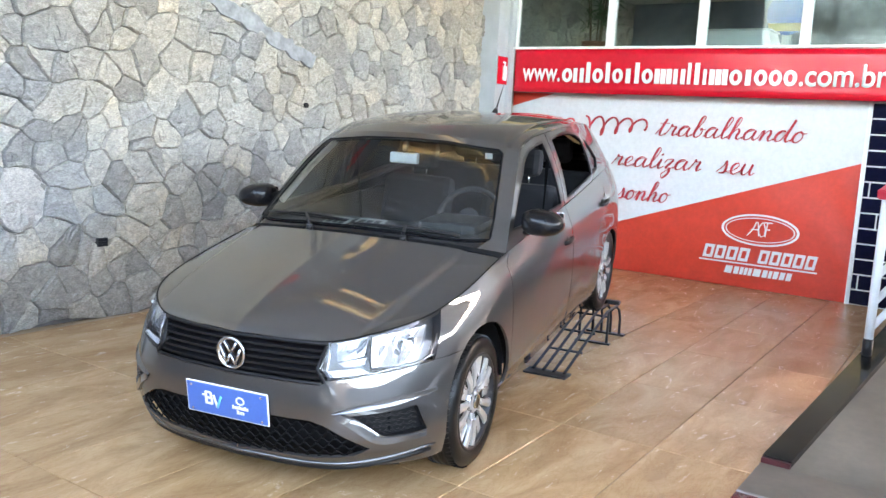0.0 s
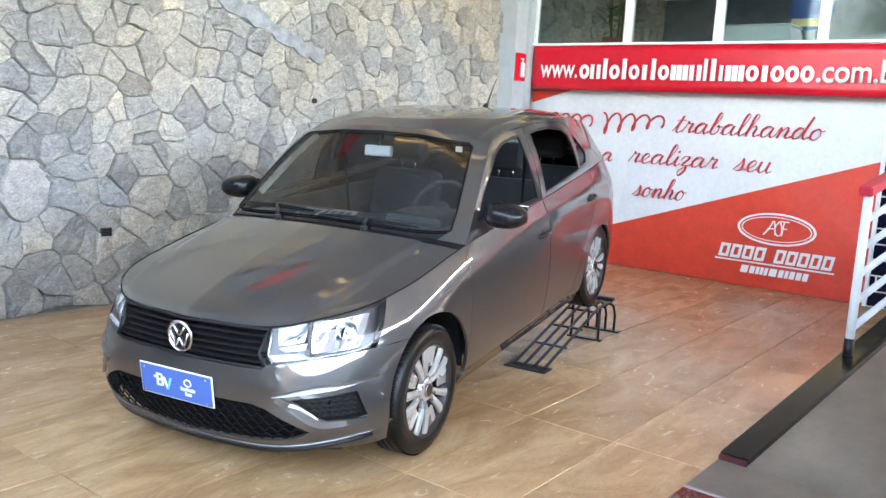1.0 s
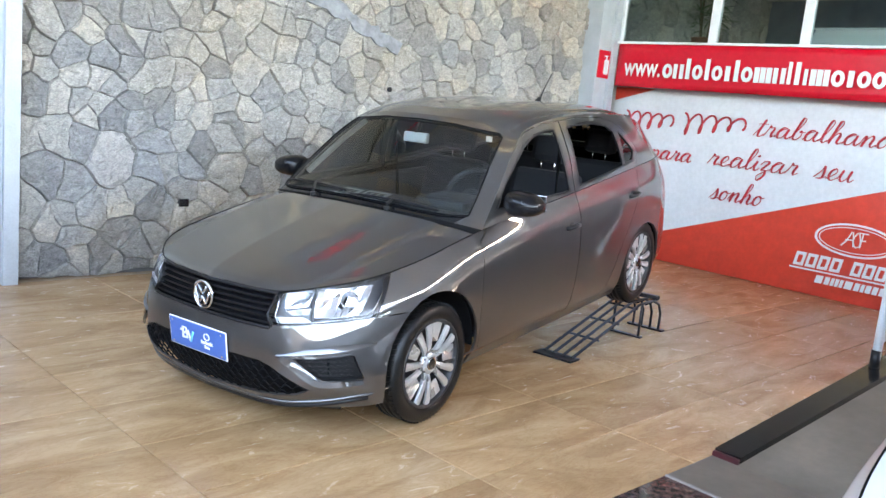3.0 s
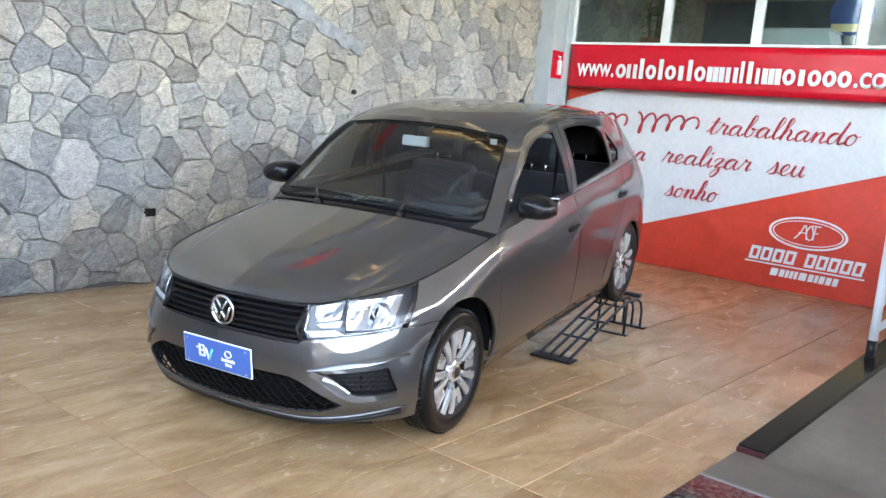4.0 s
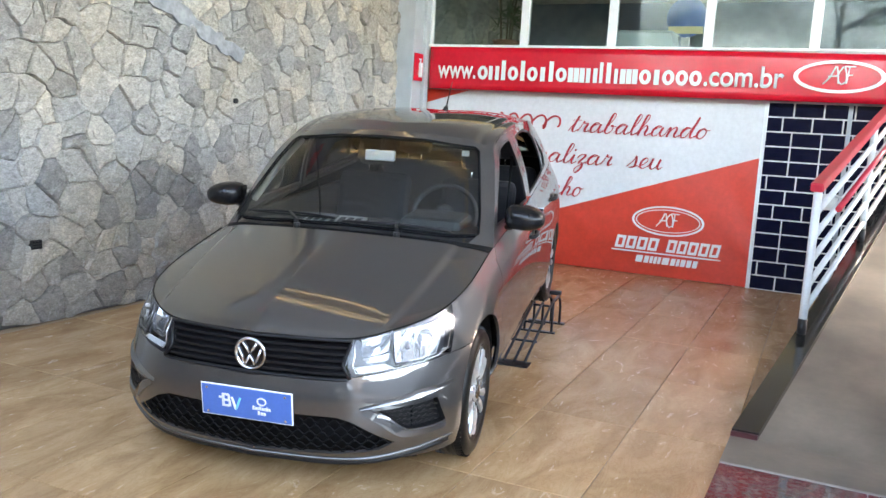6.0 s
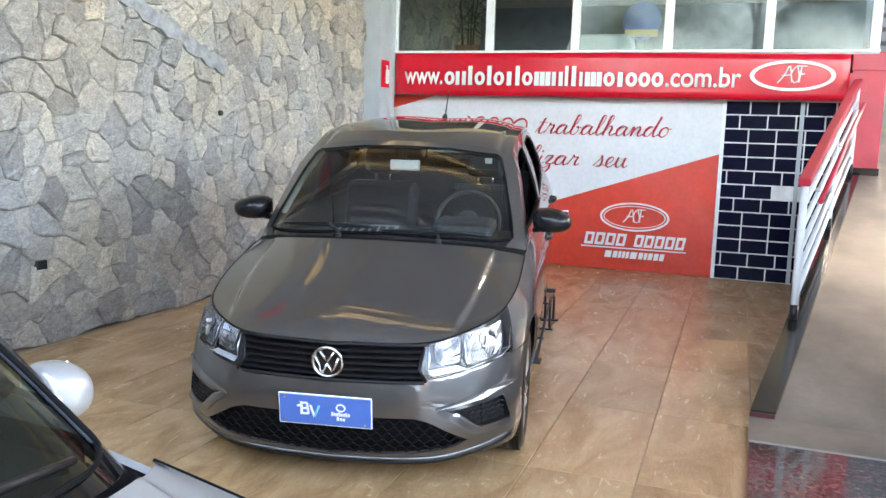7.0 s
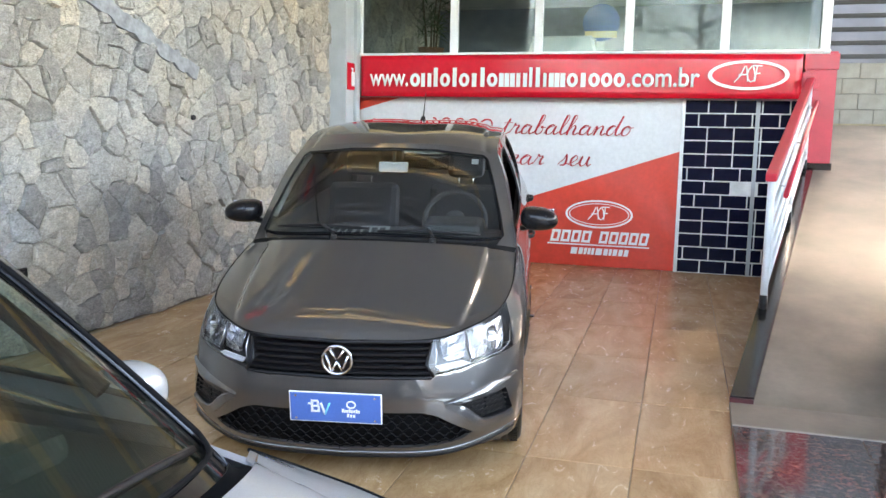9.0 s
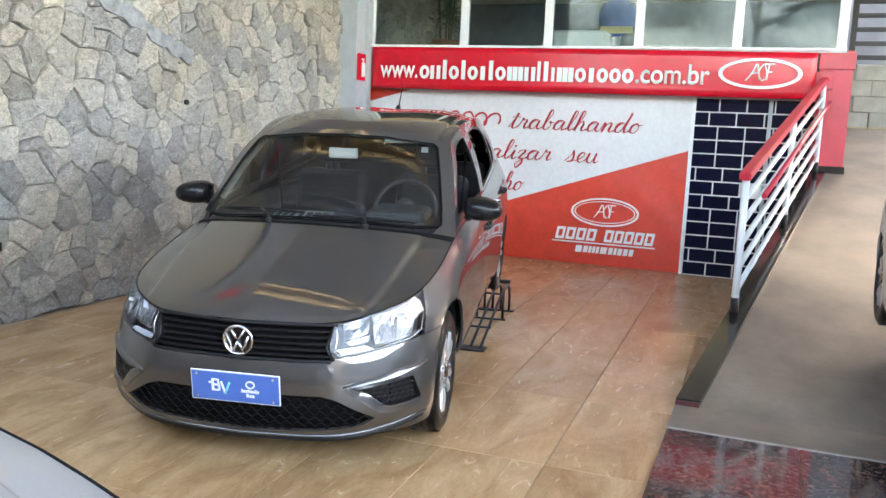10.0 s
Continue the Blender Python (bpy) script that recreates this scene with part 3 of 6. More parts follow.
# ---- railing of the ramp ----
railing = thing("ramp_railing", "grey and white steel railing with red handrail on the ramp kerb", "railing")
RY0, RY1 = 5.17, 8.56


def on_rail(y, up, off=0.0):
    return Vector((kerb_x(y) + 0.035 + off, y, ramp_z(y) + 0.03 + up))


for y in (RY0, 6.9, RY1):
    part("post", tube([on_rail(y, -0.03), on_rail(y, 0.86)], 0.024, 12), M["rail_white"], railing)
    part("post_foot", tube([on_rail(y, -0.03), on_rail(y, 0.09)], 0.027, 12), M["black"], railing, "black painted post foot")
for k in range(5):
    part("bar", tube([on_rail(RY0, 0.14 + 0.145 * k), on_rail(RY1, 0.14 + 0.145 * k)], 0.019, 10), M["rail_white"], railing)
bm = bmesh.new()
a, b = on_rail(RY0 - 0.05, 0.885), on_rail(RY1 + 0.02, 0.885)
d = (b - a).normalized()
s = d.cross(Vector((0, 0, 1))).normalized()
u = s.cross(d)
q = [[bm.verts.new(p + s * i * 0.036 + u * j * 0.026) for i, j in ((-1, -1), (1, -1), (1, 1), (-1, 1))] for p in (a, b)]
for i in range(4):
    bm.faces.new((q[0][i], q[0][(i + 1) % 4], q[1][(i + 1) % 4], q[1][i]))
bm.faces.new(q[0])
bm.faces.new(list(reversed(q[1])))
bmesh.ops.recalc_face_normals(bm, faces=bm.faces)
bmesh.ops.bevel(bm, geom=list(bm.edges), offset=0.006, segments=2, affect="EDGES")
part("handrail", bm, M["red_paint"], railing, "glossy red flat handrail")
part("second_handrail", tube([on_rail(RY0 + 0.25, 0.68, 0.075), on_rail(RY1 - 0.05, 0.68, 0.075)], 0.019, 10), M["red_paint"], railing, "red round second handrail")
for y in (RY0 + 0.5, 6.9, RY1 - 0.3):
    part("bracket", tube([on_rail(y, 0.68, 0.0), on_rail(y, 0.67, 0.075)], 0.008, 8), M["rail_white"], railing)

# ---- office window above the banner ----
window = thing("window_1", "office window band with white frames above the red banner", "window", kind="structure")
MX = [-4.885, -3.745, -2.775, -1.80, -0.82, 0.14]
for i, x in enumerate(MX):
    w = 0.022 if i == 0 else 0.045
    part("mullion", box((x - w, FRONT_Y + 0.03, 2.36), (x + w, FRONT_Y + 0.10, 3.30), 0.004), M["white_metal"], window)
part("window_sill", box((-4.90, FRONT_Y + 0.02, 2.335), (0.19, FRONT_Y + 0.25, 2.375), 0.004), M["white_metal"], window)
for a, b in zip(MX, MX[1:]):
    o = part("pane", box((a + 0.03, FRONT_Y + 0.06, 2.37), (b - 0.03, FRONT_Y + 0.066, 3.29)), M["pane"], window, "clear reflecting glass pane")
    o.visible_shadow = False

# ---- office behind the window ----
tagged(part("floor_office", box((STONE_X, 8.85, 2.24), (0.28, 12.6, 2.30)), M["concrete"]), "office floor behind the window band", "floor", kind="structure")
tagged(part("ceiling_office", box((STONE_X - 0.3, 8.78, 3.42), (0.40, 12.8, 3.50)), M["plaster"]), "plain office ceiling", "ceiling", kind="structure")
tagged(part("wall_office", box((STONE_X, 12.5, 2.2), (0.40, 12.7, 3.5)), M["plaster_blue"]), "blue-grey rear wall of the office", "wall", kind="structure")
desk = thing("office_desk", "white office desk standing behind the window", "desk", pose(-2.62, 9.35, 2.30))
bm = bmesh.new()
lo = [bm.verts.new(p) for p in ((-.42, -.20, 0), (.42, -.20, 0), (.42, .30, 0), (-.42, .30, 0))]
hi = [bm.verts.new(p) for p in ((-.33, -.12, .30), (.33, -.12, .30), (.33, .25, .30), (-.33, .25, .30))]
for i in range(4):
    bm.faces.new((lo[i], lo[(i + 1) % 4], hi[(i + 1) % 4], hi[i]))
bm.faces.new(hi)
bmesh.ops.recalc_face_normals(bm, faces=bm.faces)
part("desk_body", bm, M["white_vinyl"], desk)
part("desk_top", box((-.35, -.14, .301), (.35, .27, .318), .004), M["white_vinyl"], desk)
stand = thing("display_stand", "blue and orange display board on a grey stand", "sign", pose(-2.22, 9.7, 2.30))
part("stand_pole", box((-.045, -.02, 0), (.045, .02, .36), .004), M["steel"], stand)
part("stand_board", lathe([(-.006, .0), (-.006, .22), (.006, .22), (.006, 0)], 32, "z"), M["blue"], stand).matrix_basis = pose(0, -.03, .52, 90)
part("stand_board_band", box((-.19, -.045, .34), (.19, -.037, .42), .002), M["tan"], stand)


def leaf_blade(bm, base, direction, length, width, droop, r):
    """A long narrow leaf that bends under its weight."""
    d = direction.normalized()
    s = d.cross(Vector((0, 0, 1)))
    s = s.normalized() if s.length > .1 else Vector((1, 0, 0))
    prev = None
    for k in range(4):
        t = k / 3
        p = base + d * length * t + Vector((0, 0, -droop * t * t))
        w = width * math.sin(math.pi * (0.15 + 0.8 * t))
        now = (bm.verts.new(p - s * w), bm.verts.new(p + s * w + Vector((0, 0, w * .4))))
        if prev:
            bm.faces.new((prev[0], prev[1], now[1], now[0]))
        prev = now


plant = thing("potted_palm", "potted bamboo palm standing behind the office glass", "plant", pose(-4.25, 9.35, 2.30))
part("pot", lathe([(0, .10), (.02, .13), (.20, .16), (.21, .165), (.19, .15), (.18, 0)], 28, "z"), M["terracotta"], plant)
rp = random.Random(8)
for i in range(5):
    a = rp.uniform(0, 6.28)
    x, y = .07 * math.cos(a), .07 * math.sin(a)
    top = rp.uniform(.55, .95)
    part("stem", tube([(x, y, .18), (x * 1.3, y * 1.3, top * .6), (x * 2, y * 2, top)], [.012, .010, .007], 7), M["bark"], plant)
    bm = bmesh.new()
    for k in range(34):
        b = rp.uniform(0, 6.28)
        h = rp.uniform(.35, 1.0) * top + .05
        leaf_blade(bm, Vector((x * 1.6, y * 1.6, h)), Vector((math.cos(b), math.sin(b), rp.uniform(-.1, .8))), rp.uniform(.18, .34), rp.uniform(.008, .015), rp.uniform(.03, .12), rp)
    part("fronds", bm, M["leaf"], plant)

# ---- beyond the ramp: kerb strip, block wall and slatted fence ----
TZ = ramp_z(10.6)
tagged(part("pavement_upper", box((0.42, 10.602, TZ - 1.6), (9.0, 13.5, TZ + 0.02)), M["sand"]), "sandy sunlit pavement at the top of the ramp", "pavement", kind="structure")
block_wall = part("wall_block", box((0.30, 11.30, TZ - .1), (9.0, 11.42, TZ + .80)), M["joint_grey"])
tagged(block_wall, "low wall of grey concrete blocks beyond the ramp", "wall", kind="structure")
# made-up height: the unseen top keeps sky light off the ramp
tagged(part("backdrop", box((0.2, 15.5, -0.02), (20, 15.8, 6.3)), M["backdrop"]), "plain grey backdrop beyond the fence, made tall to block sky light", "wall", kind="structure")
fence = thing("slatted_fence", "dark slatted metal fence on the block wall", "fence")
for i in range(5):
    part("post", box((0.40 + 2.0 * i, 11.33, TZ + .80), (0.47 + 2.0 * i, 11.39, TZ + 2.3), .004), M["dark_metal"], fence)
for k in range(8):
    part("slat", box((0.40, 11.325, TZ + .86 + .17 * k), (8.6, 11.345, TZ + .92 + .17 * k), .003), M["dark_metal"], fence)


# ---- writing on banner, poster and signs ----
def flat(x, z, y=0.0):
    return pose(x, y, z)


def plain_word(word, x0, x1, base, xh, asc, y, mat_, parent, name, slant=0.0, thick=.28, solid=False, framed=False):
    """A brand word as a row of plain rings and bars, as wide and high as its letters."""
    unit = {"m": 1.5, "i": .5, "l": .5, "t": .68, "f": .68, "r": .75}
    total = sum(unit.get(c, 1.0) for c in word if c != "/")
    x = x0
    for c in word:
        w = (x1 - x0) * unit.get(c, 1.0) / total
        h = asc if c in "tfl" else xh
        if solid:
            b = box((x + w * .12, y, base), (x + w * .88, y + .004, base + xh))
        elif framed:
            b = box((x + w * .08, y, base + xh * .78), (x + w * .92, y + .004, base + xh))
            add_box(b, (x + w * .08, y, base), (x + w * .32, y + .004, base + xh * .78))
            add_box(b, (x + w * .68, y, base), (x + w * .92, y + .004, base + xh * .78))
            add_box(b, (x + w * .32, y, base), (x + w * .68, y + .004, base + xh * .20))
        elif c in "oaecs":
            b = ring_slab(w * .45, xh / 2, w * thick, xh * .24, .004, 24)
            b.transform(pose(x + w / 2, y, base + xh / 2))
        else:
            b = bmesh.new()
            n = {"m": 3, "u": 2}.get(c, 1)
            sw = w * (.52 if n == 1 else .27 if n == 3 else .33) * thick / .28
            for k in range(n):
                cx = x + w / 2 + (k - (n - 1) / 2) * (w * .9 - sw) / max(1, n - 1)
                add_box(b, (cx - sw / 2, y, base), (cx + sw / 2, y + .004, base + h))
        for v in b.verts:
            v.co.x += (v.co.z - base) * slant
        part(name, b, mat_, parent)
        x += w


letters("www.", .140, .47, flat(.125, .115, -.036), M["print_white"], banner, bold=.013)
plain_word("autofortemultimarcas", .615, 3.055, .112, .150, .212, -.036, M["print_white"], banner, "name_bar")
letters(".com.br", .205, .74, flat(3.07, .112, -.040), M["print_white"], banner, bold=.016)
for rx_, rz_, w_, mt, dy in ((.395, .150, .028, "print_white", -.050),):
    b = ring_slab(rx_, rz_, w_ * 1.5, w_, .004, 56)
    b.transform(pose(4.285, dy, .235))
    part("oval_ring", b, M[mt], banner, "white oval ring")


def monogram(x, z, s, y, mat_, parent):
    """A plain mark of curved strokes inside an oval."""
    b = bmesh.new()
    for pts in (((-.9, -.55), (-.45, .0), (-.1, .75), (.1, -.5)), ((-.6, .0), (.0, .05)), ((.35, .7), (.05, .2), (.2, -.5), (.55, -.45), (.6, .1), (.45, .65)), ((.4, .72), (1.15, .72)), ((.6, .1), (1.0, .14)), ((.75, .7), (.62, -.5))):
        ps = spline([(x + p[0] * s, y, z + p[1] * s) for p in pts])(np.linspace(0, 1, 9))
        add_tube(b, ps, s * .055, 6, flat=1)
    part("mark", b, mat_, parent, "plain white strokes")


monogram(4.27, .235, .13, -.05, M["print_white"], banner)

PXO = PX0


# pen paths of the script letters: x-height 1, ascender 2, joined at the foot
PEN = {
    "a": [(0, .1), (.35, .75), (.75, .95), (.45, 1.0), (.15, .55), (.25, .05), (.6, .15), (.88, .9), (.8, .3), (.95, .02), (1.2, .25)],
    "d": [(0, .1), (.4, .85), (.7, .95), (.4, 1.0), (.12, .5), (.25, .03), (.6, .2), (1.08, 2.0), (.85, .4), (.98, .02), (1.25, .25)],
    "b": [(0, .1), (.5, 1.2), (.66, 1.9), (.45, 2.0), (.3, 1.2), (.2, .2), (.45, 0), (.75, .35), (.72, .85), (.58, .72), (1.0, .75)],
    "h": [(0, .1), (.5, 1.2), (.66, 1.9), (.45, 2.0), (.3, 1.0), (.2, 0), (.35, .6), (.65, .98), (.8, .75), (.72, .2), (.88, .02), (1.15, .25)],
    "l": [(0, .1), (.45, 1.1), (.62, 1.85), (.42, 2.0), (.25, 1.1), (.22, .2), (.38, .0), (.62, .25)],
    "n": [(0, .2), (.2, .9), (.3, .9), (.22, 0), (.4, .65), (.7, .98), (.82, .75), (.75, .2), (.9, .02), (1.15, .25)],
    "o": [(0, .1), (.3, .8), (.55, 1.0), (.2, .75), (.15, .2), (.45, 0), (.75, .4), (.65, .9), (.5, .95), (.75, .8), (1.0, .85)],
    "r": [(0, .1), (.25, .75), (.3, 1.1), (.4, .9), (.7, .9), (.6, .4), (.65, .05), (.95, .25)],
    "t": [(0, .1), (.35, .9), (.55, 1.6), (.35, .6), (.35, .1), (.5, 0), (.8, .25)],
    "e": [(0, .1), (.4, .4), (.65, .75), (.5, 1.0), (.2, .7), (.2, .2), (.45, 0), (.85, .3)],
    "i": [(0, .1), (.3, .9), (.22, .3), (.35, 0), (.65, .25)],
    "z": [(0, .6), (.2, .95), (.6, .9), (.2, .1), (.5, .1), (.55, -.4), (.2, -.9), (.05, -.5), (.5, .0), (.8, .25)],
    "s": [(0, .1), (.4, .7), (.5, 1.1), (.65, .5), (.55, .08), (.2, .05), (.5, .1), (.9, .25)],
    "u": [(0, .2), (.2, .95), (.15, .3), (.35, .0), (.65, .3), (.8, .95), (.75, .3), (.9, .02), (1.15, .25)],
    "p": [(0, .2), (.3, 1.0), (.1, -.9), (.3, .5), (.6, .98), (.85, .7), (.7, .1), (.4, .1), (.8, .05), (1.1, .25)],
}


def pen_stroke(bm, pts, slant, thick):
    """One stroke of a broad pen: thicker where it runs down."""
    ps = spline([(x + z * slant, 0, z) for x, z in pts])(np.linspace(0, 1, 9 * len(pts)))
    d = np.gradient(ps, axis=0)
    down = np.maximum(0, -d[:, 2] / (np.linalg.norm(d, axis=1) + 1e-9))
    down = np.convolve(np.pad(down, 2, mode="edge"), np.ones(5) / 5, "valid")
    add_tube(bm, [tuple(p) for p in ps], [thick * (0.55 + 0.85 * float(w)) for w in down], 6)


def script_word(word, x0, x1, base, xh, slant=0.30):
    """A word in joined script, fitted between x0 and x1 on the poster, a part a letter."""
    wide = {c: max(p[0] for p in PEN[c]) for c in PEN}
    k = (x1 - x0) / (sum(wide[c] for c in word) + slant)
    x = x0 - PXO
    for c in word:
        bm = bmesh.new()
        pen_stroke(bm, [(x + px * k, pz * xh) for px, pz in PEN[c]], slant, 0.0085)
        if c == "t":
            pen_stroke(bm, [(x + .10 * k, 1.15 * xh), (x + .45 * k, 1.2 * xh), (x + .85 * k, 1.18 * xh)], slant, 0.007)
        if c == "i":
            pen_stroke(bm, [(x + .24 * k, 1.42 * xh), (x + .28 * k, 1.36 * xh), (x + .32 * k, 1.34 * xh)], slant, 0.012)
        bm.transform(Matrix.Translation((0, -.030, base)))
        bmesh.ops.recalc_face_normals(bm, faces=bm.faces)
        part("script_letter", bm, M["print_red"], poster)
        x += wide[c] * k


for word, x0, x1, z0, xh in (("trabalhando", -3.215, -1.70, 1.480, .108), ("para", -4.408, -3.84, 1.125, .10), ("realizar", -3.68, -2.66, 1.135, .108), ("seu", -2.54, -2.13, 1.135, .115), ("sonho", -3.60, -2.98, .780, .105)):
    script_word(word, x0, x1, z0, xh)


def script_strokes(x0, x1, z0, h):
    """A brand word in script as plain flowing strokes."""
    b = bmesh.new()
    n = 60
    pts = []
    for i in range(n):
        t = i / (n - 1)
        a = t * math.tau * 4.5
        pts.append((x0 + (x1 - x0) * t + .05 * math.sin(a + .6), 0, z0 + h * (.30 + .30 * math.cos(a) * (1.5 - .8 * t)) + .05 * t))
    ps = spline([(p[0] - PXO, -.030, p[2]) for p in pts])(np.linspace(0, 1, 150))
    add_tube(b, ps, .011, 6, flat=1)
    return b


part("script_shape", script_strokes(-4.80, -4.16, 1.42, .28), M["print_red"], poster, "plain red script strokes")
part("script_shape", script_strokes(-4.05, -3.31, 1.45, .27), M["print_red"], poster, "plain red script strokes")
for rx_, rz_, w_ in ((.375, .158, .018), (.335, .122, .008)):
    b = ring_slab(rx_, rz_, w_ * 1.3, w_, .004, 56)
    b.transform(pose(-2.05 - PXO, -.034, .602))
    part("oval_ring", b, M["print_white"], poster, "white oval ring")
monogram(-2.065 - PXO, .602, .115, -.034, M["print_white"], poster)
plain_word("aaaa", -2.60 - PXO, -2.13 - PXO, .275, .135, .135, -.032, M["print_white"], poster, "name_bar", .18, framed=True)
plain_word("aaaaa", -2.05 - PXO, -1.50 - PXO, .275, .135, .135, -.032, M["print_white"], poster, "name_bar", .18, framed=True)
part("underline", box((-2.62 - PXO, -.032, .243), (-1.48 - PXO, -.028, .257)), M["print_white"], poster)
plain_word("mutttmatcas", -2.365 - PXO, -1.705 - PXO, .140, .075, .075, -.032, M["print_white"], poster, "name_bar", .18, solid=True)

sign = thing("extinguisher_sign", "red square sign with a white extinguisher shape on the column", "sign", pose(-4.918, 8.30, 1.95))
part("sign_plate", box((0, 0, 0), (.012, .285, .305), .002), M["red_vinyl"], sign)
bm = bmesh.new()
add_box(bm, (.012, .10, .045), (.016, .17, .205), .012)
add_box(bm, (.012, .125, .205), (.016, .145, .245))
add_box(bm, (.012, .095, .235), (.016, .155, .250))
part("extinguisher_shape", bm, M["print_white"], sign)

# small things in the stone wall: vent and hole
vent = thing("wall_vent", "small dark vent grating set in the stone wall", "vent", pose(STONE_X + 0.012, 3.563, .529))
part("vent_frame", box((-.03, -.040, -.030), (.004, .040, .030), .003), M["dark_metal"], vent)
for k in range(3):
    part("vent_slat", box((.004, -.034, -.022 + .018 * k), (.008, .034, -.014 + .018 * k)), M["black"], vent)
tagged(part("pipe_end", tube([(STONE_X - .02, 5.515, 1.563), (STONE_X + .025, 5.515, 1.563)], .022, 12), M["black"]), "short dark pipe end in the stone wall", "pipe")
bm = bmesh.new()
rs = random.Random(3)
top, low = [], []
for i in range(26):
    t = i / 25
    y = 4.06 + 1.55 * t
    zc = 2.46 - .53 * t
    top.append((y + .03 * rs.uniform(-1, 1), zc + .055 + .018 * rs.uniform(-1, 1)))
    low.append((y + .02 * rs.uniform(-1, 1) - .05, zc - .055 + .018 * rs.uniform(-1, 1)))
va = [[bm.verts.new((STONE_X + .020 + (.006 if k else 0), *p)) for p in row] for k, row in ((0, top), (1, low))]
for i in range(25):
    bm.faces.new((va[0][i], va[0][i + 1], va[1][i + 1], va[1][i]))
ex = bmesh.ops.extrude_face_region(bm, geom=list(bm.faces))
bmesh.ops.translate(bm, vec=(-.03, 0, 0), verts=[v for v in ex["geom"] if isinstance(v, bmesh.types.BMVert)])
bmesh.ops.recalc_face_normals(bm, faces=bm.faces)
tagged(part("cement_strip", bm, M["cement"]), "slanting smear of grey cement on the stone wall", "patch", kind="structure")

# ---- the grey hatchback ----
SMALL = Matrix.Scale(0.957, 4)
CAR = pose(-2.510, 3.025, 0.0, 0, 0, 11.36) @ pose(0, 0, 0, 4.65, 0, 0) @ SMALL
car = thing("hatchback_car", "dark grey metallic hatchback car with rear wheels on metal ramps", "car", CAR)
NARROW = 1.0

# half of the band round the body: stations from the nose round to the tail, each top, crease, widest, low, bottom
BAND = [
    [(0, -.700, .714), (0, -.735, .60), (0, -.760, .45), (0, -.752, .30), (0, -.70, .20)],
    [(.38, -.645, .716), (.395, -.690, .60), (.405, -.722, .45), (.41, -.712, .30), (.41, -.66, .20)],
    [(.555, -.525, .745), (.595, -.570, .60), (.620, -.600, .45), (.625, -.590, .30), (.60, -.55, .20)],
    [(.668, -.34, .773), (.735, -.37, .62), (.765, -.385, .45), (.775, -.38, .30), (.75, -.37, .20)],
    [(.722, -.05, .815), (.795, -.05, .68), (.818, -.05, .50), (.810, -.05, .30), (.77, -.05, .20)],
    [(.733, .40, .884), (.796, .40, .77), (.815, .40, .55), (.80, .40, .32), (.74, .40, .19)],
    [(.752, 1.0, .948), (.810, 1.0, .80), (.820, 1.0, .55), (.80, 1.0, .32), (.74, 1.0, .19)],
    [(.748, 1.7, 1.005), (.812, 1.7, .84), (.820, 1.7, .55), (.80, 1.7, .32), (.74, 1.7, .19)],
    [(.722, 2.4, 1.055), (.806, 2.4, .87), (.820, 2.4, .56), (.81, 2.4, .34), (.76, 2.4, .22)],
    [(.68, 2.85, 1.085), (.765, 2.85, .89), (.785, 2.85, .58), (.775, 2.85, .36), (.74, 2.85, .26)],
    [(.59, 3.02, 1.095), (.650, 3.06, .88), (.66, 3.10, .58), (.66, 3.09, .36), (.62, 3.02, .27)],
    [(0, 3.08, 1.095), (0, 3.12, .88), (0, 3.16, .58), (0, 3.15, .36), (0, 3.06, .27)],
]
guides = [spline([(p[0] * NARROW, p[1], p[2]) for p in (st[k] for st in BAND)]) for k in range(5)]


def half_band(nu, nv, shrink=0.0):
    u = np.linspace(0, 1, nu)
    cols = np.stack([g(u) for g in guides], 1)
    g = np.stack([spline(c)(np.linspace(0, 1, nv)) for c in cols])
    if shrink:
        mid = np.array([0, 1.15, 0.55])
        d = g - mid
        d[..., 0] = np.sign(d[..., 0]) * np.maximum(0, np.abs(d[..., 0]) - shrink)
        d[..., 1] = np.sign(d[..., 1]) * np.maximum(0, np.abs(d[..., 1]) - shrink)
        g = mid + d
    g[0, :, 0] = g[-1, :, 0] = 0
    return g


NOSE = half_band(260, 60)[:110].reshape(-1, 3)


def on_nose(x, z, out=0.0):
    """The point of the nose at x, z, moved out of it a little."""
    d2 = (NOSE[:, 0] - abs(x)) ** 2 + (NOSE[:, 2] - z) ** 2
    k = np.argsort(d2)[:18]
    w = np.exp(-d2[k] / (2 * max(d2[k[6]], 1e-6)))
    A = np.stack([np.ones(18), NOSE[k, 0] - abs(x), NOSE[k, 2] - z], 1)
    y = float(np.linalg.lstsq(A * w[:, None] + 1e-12, NOSE[k, 1] * w, rcond=None)[0][0])
    lean = min(1.0, max(0.0, (abs(x) - 0.45) / 0.4))
    return Vector((x + math.copysign(out * lean, x), y - out * (1 - 0.4 * lean), z))


def along(f, a, b):
    """A stretch a..b of a curve f(t)."""
    return lambda t: f(a + (b - a) * np.asarray(t))


def t_at(f, axis, value, lo=0.0, hi=1.0):
    ts = np.linspace(lo, hi, 2000)
    return float(ts[np.argmin(np.abs(f(ts)[:, axis] - value))])


def at(f, t):
    return tuple(f(np.array(float(t))))


# the tools that cut a panel out of a sheet
def in_poly(p, poly):
    c, j = False, len(poly) - 1
    for i in range(len(poly)):
        (x0, y0), (x1, y1) = poly[i], poly[j]
        if (y0 > p[1]) != (y1 > p[1]) and p[0] < (x1 - x0) * (p[1] - y0) / (y1 - y0) + x0:
            c = not c
        j = i
    return c


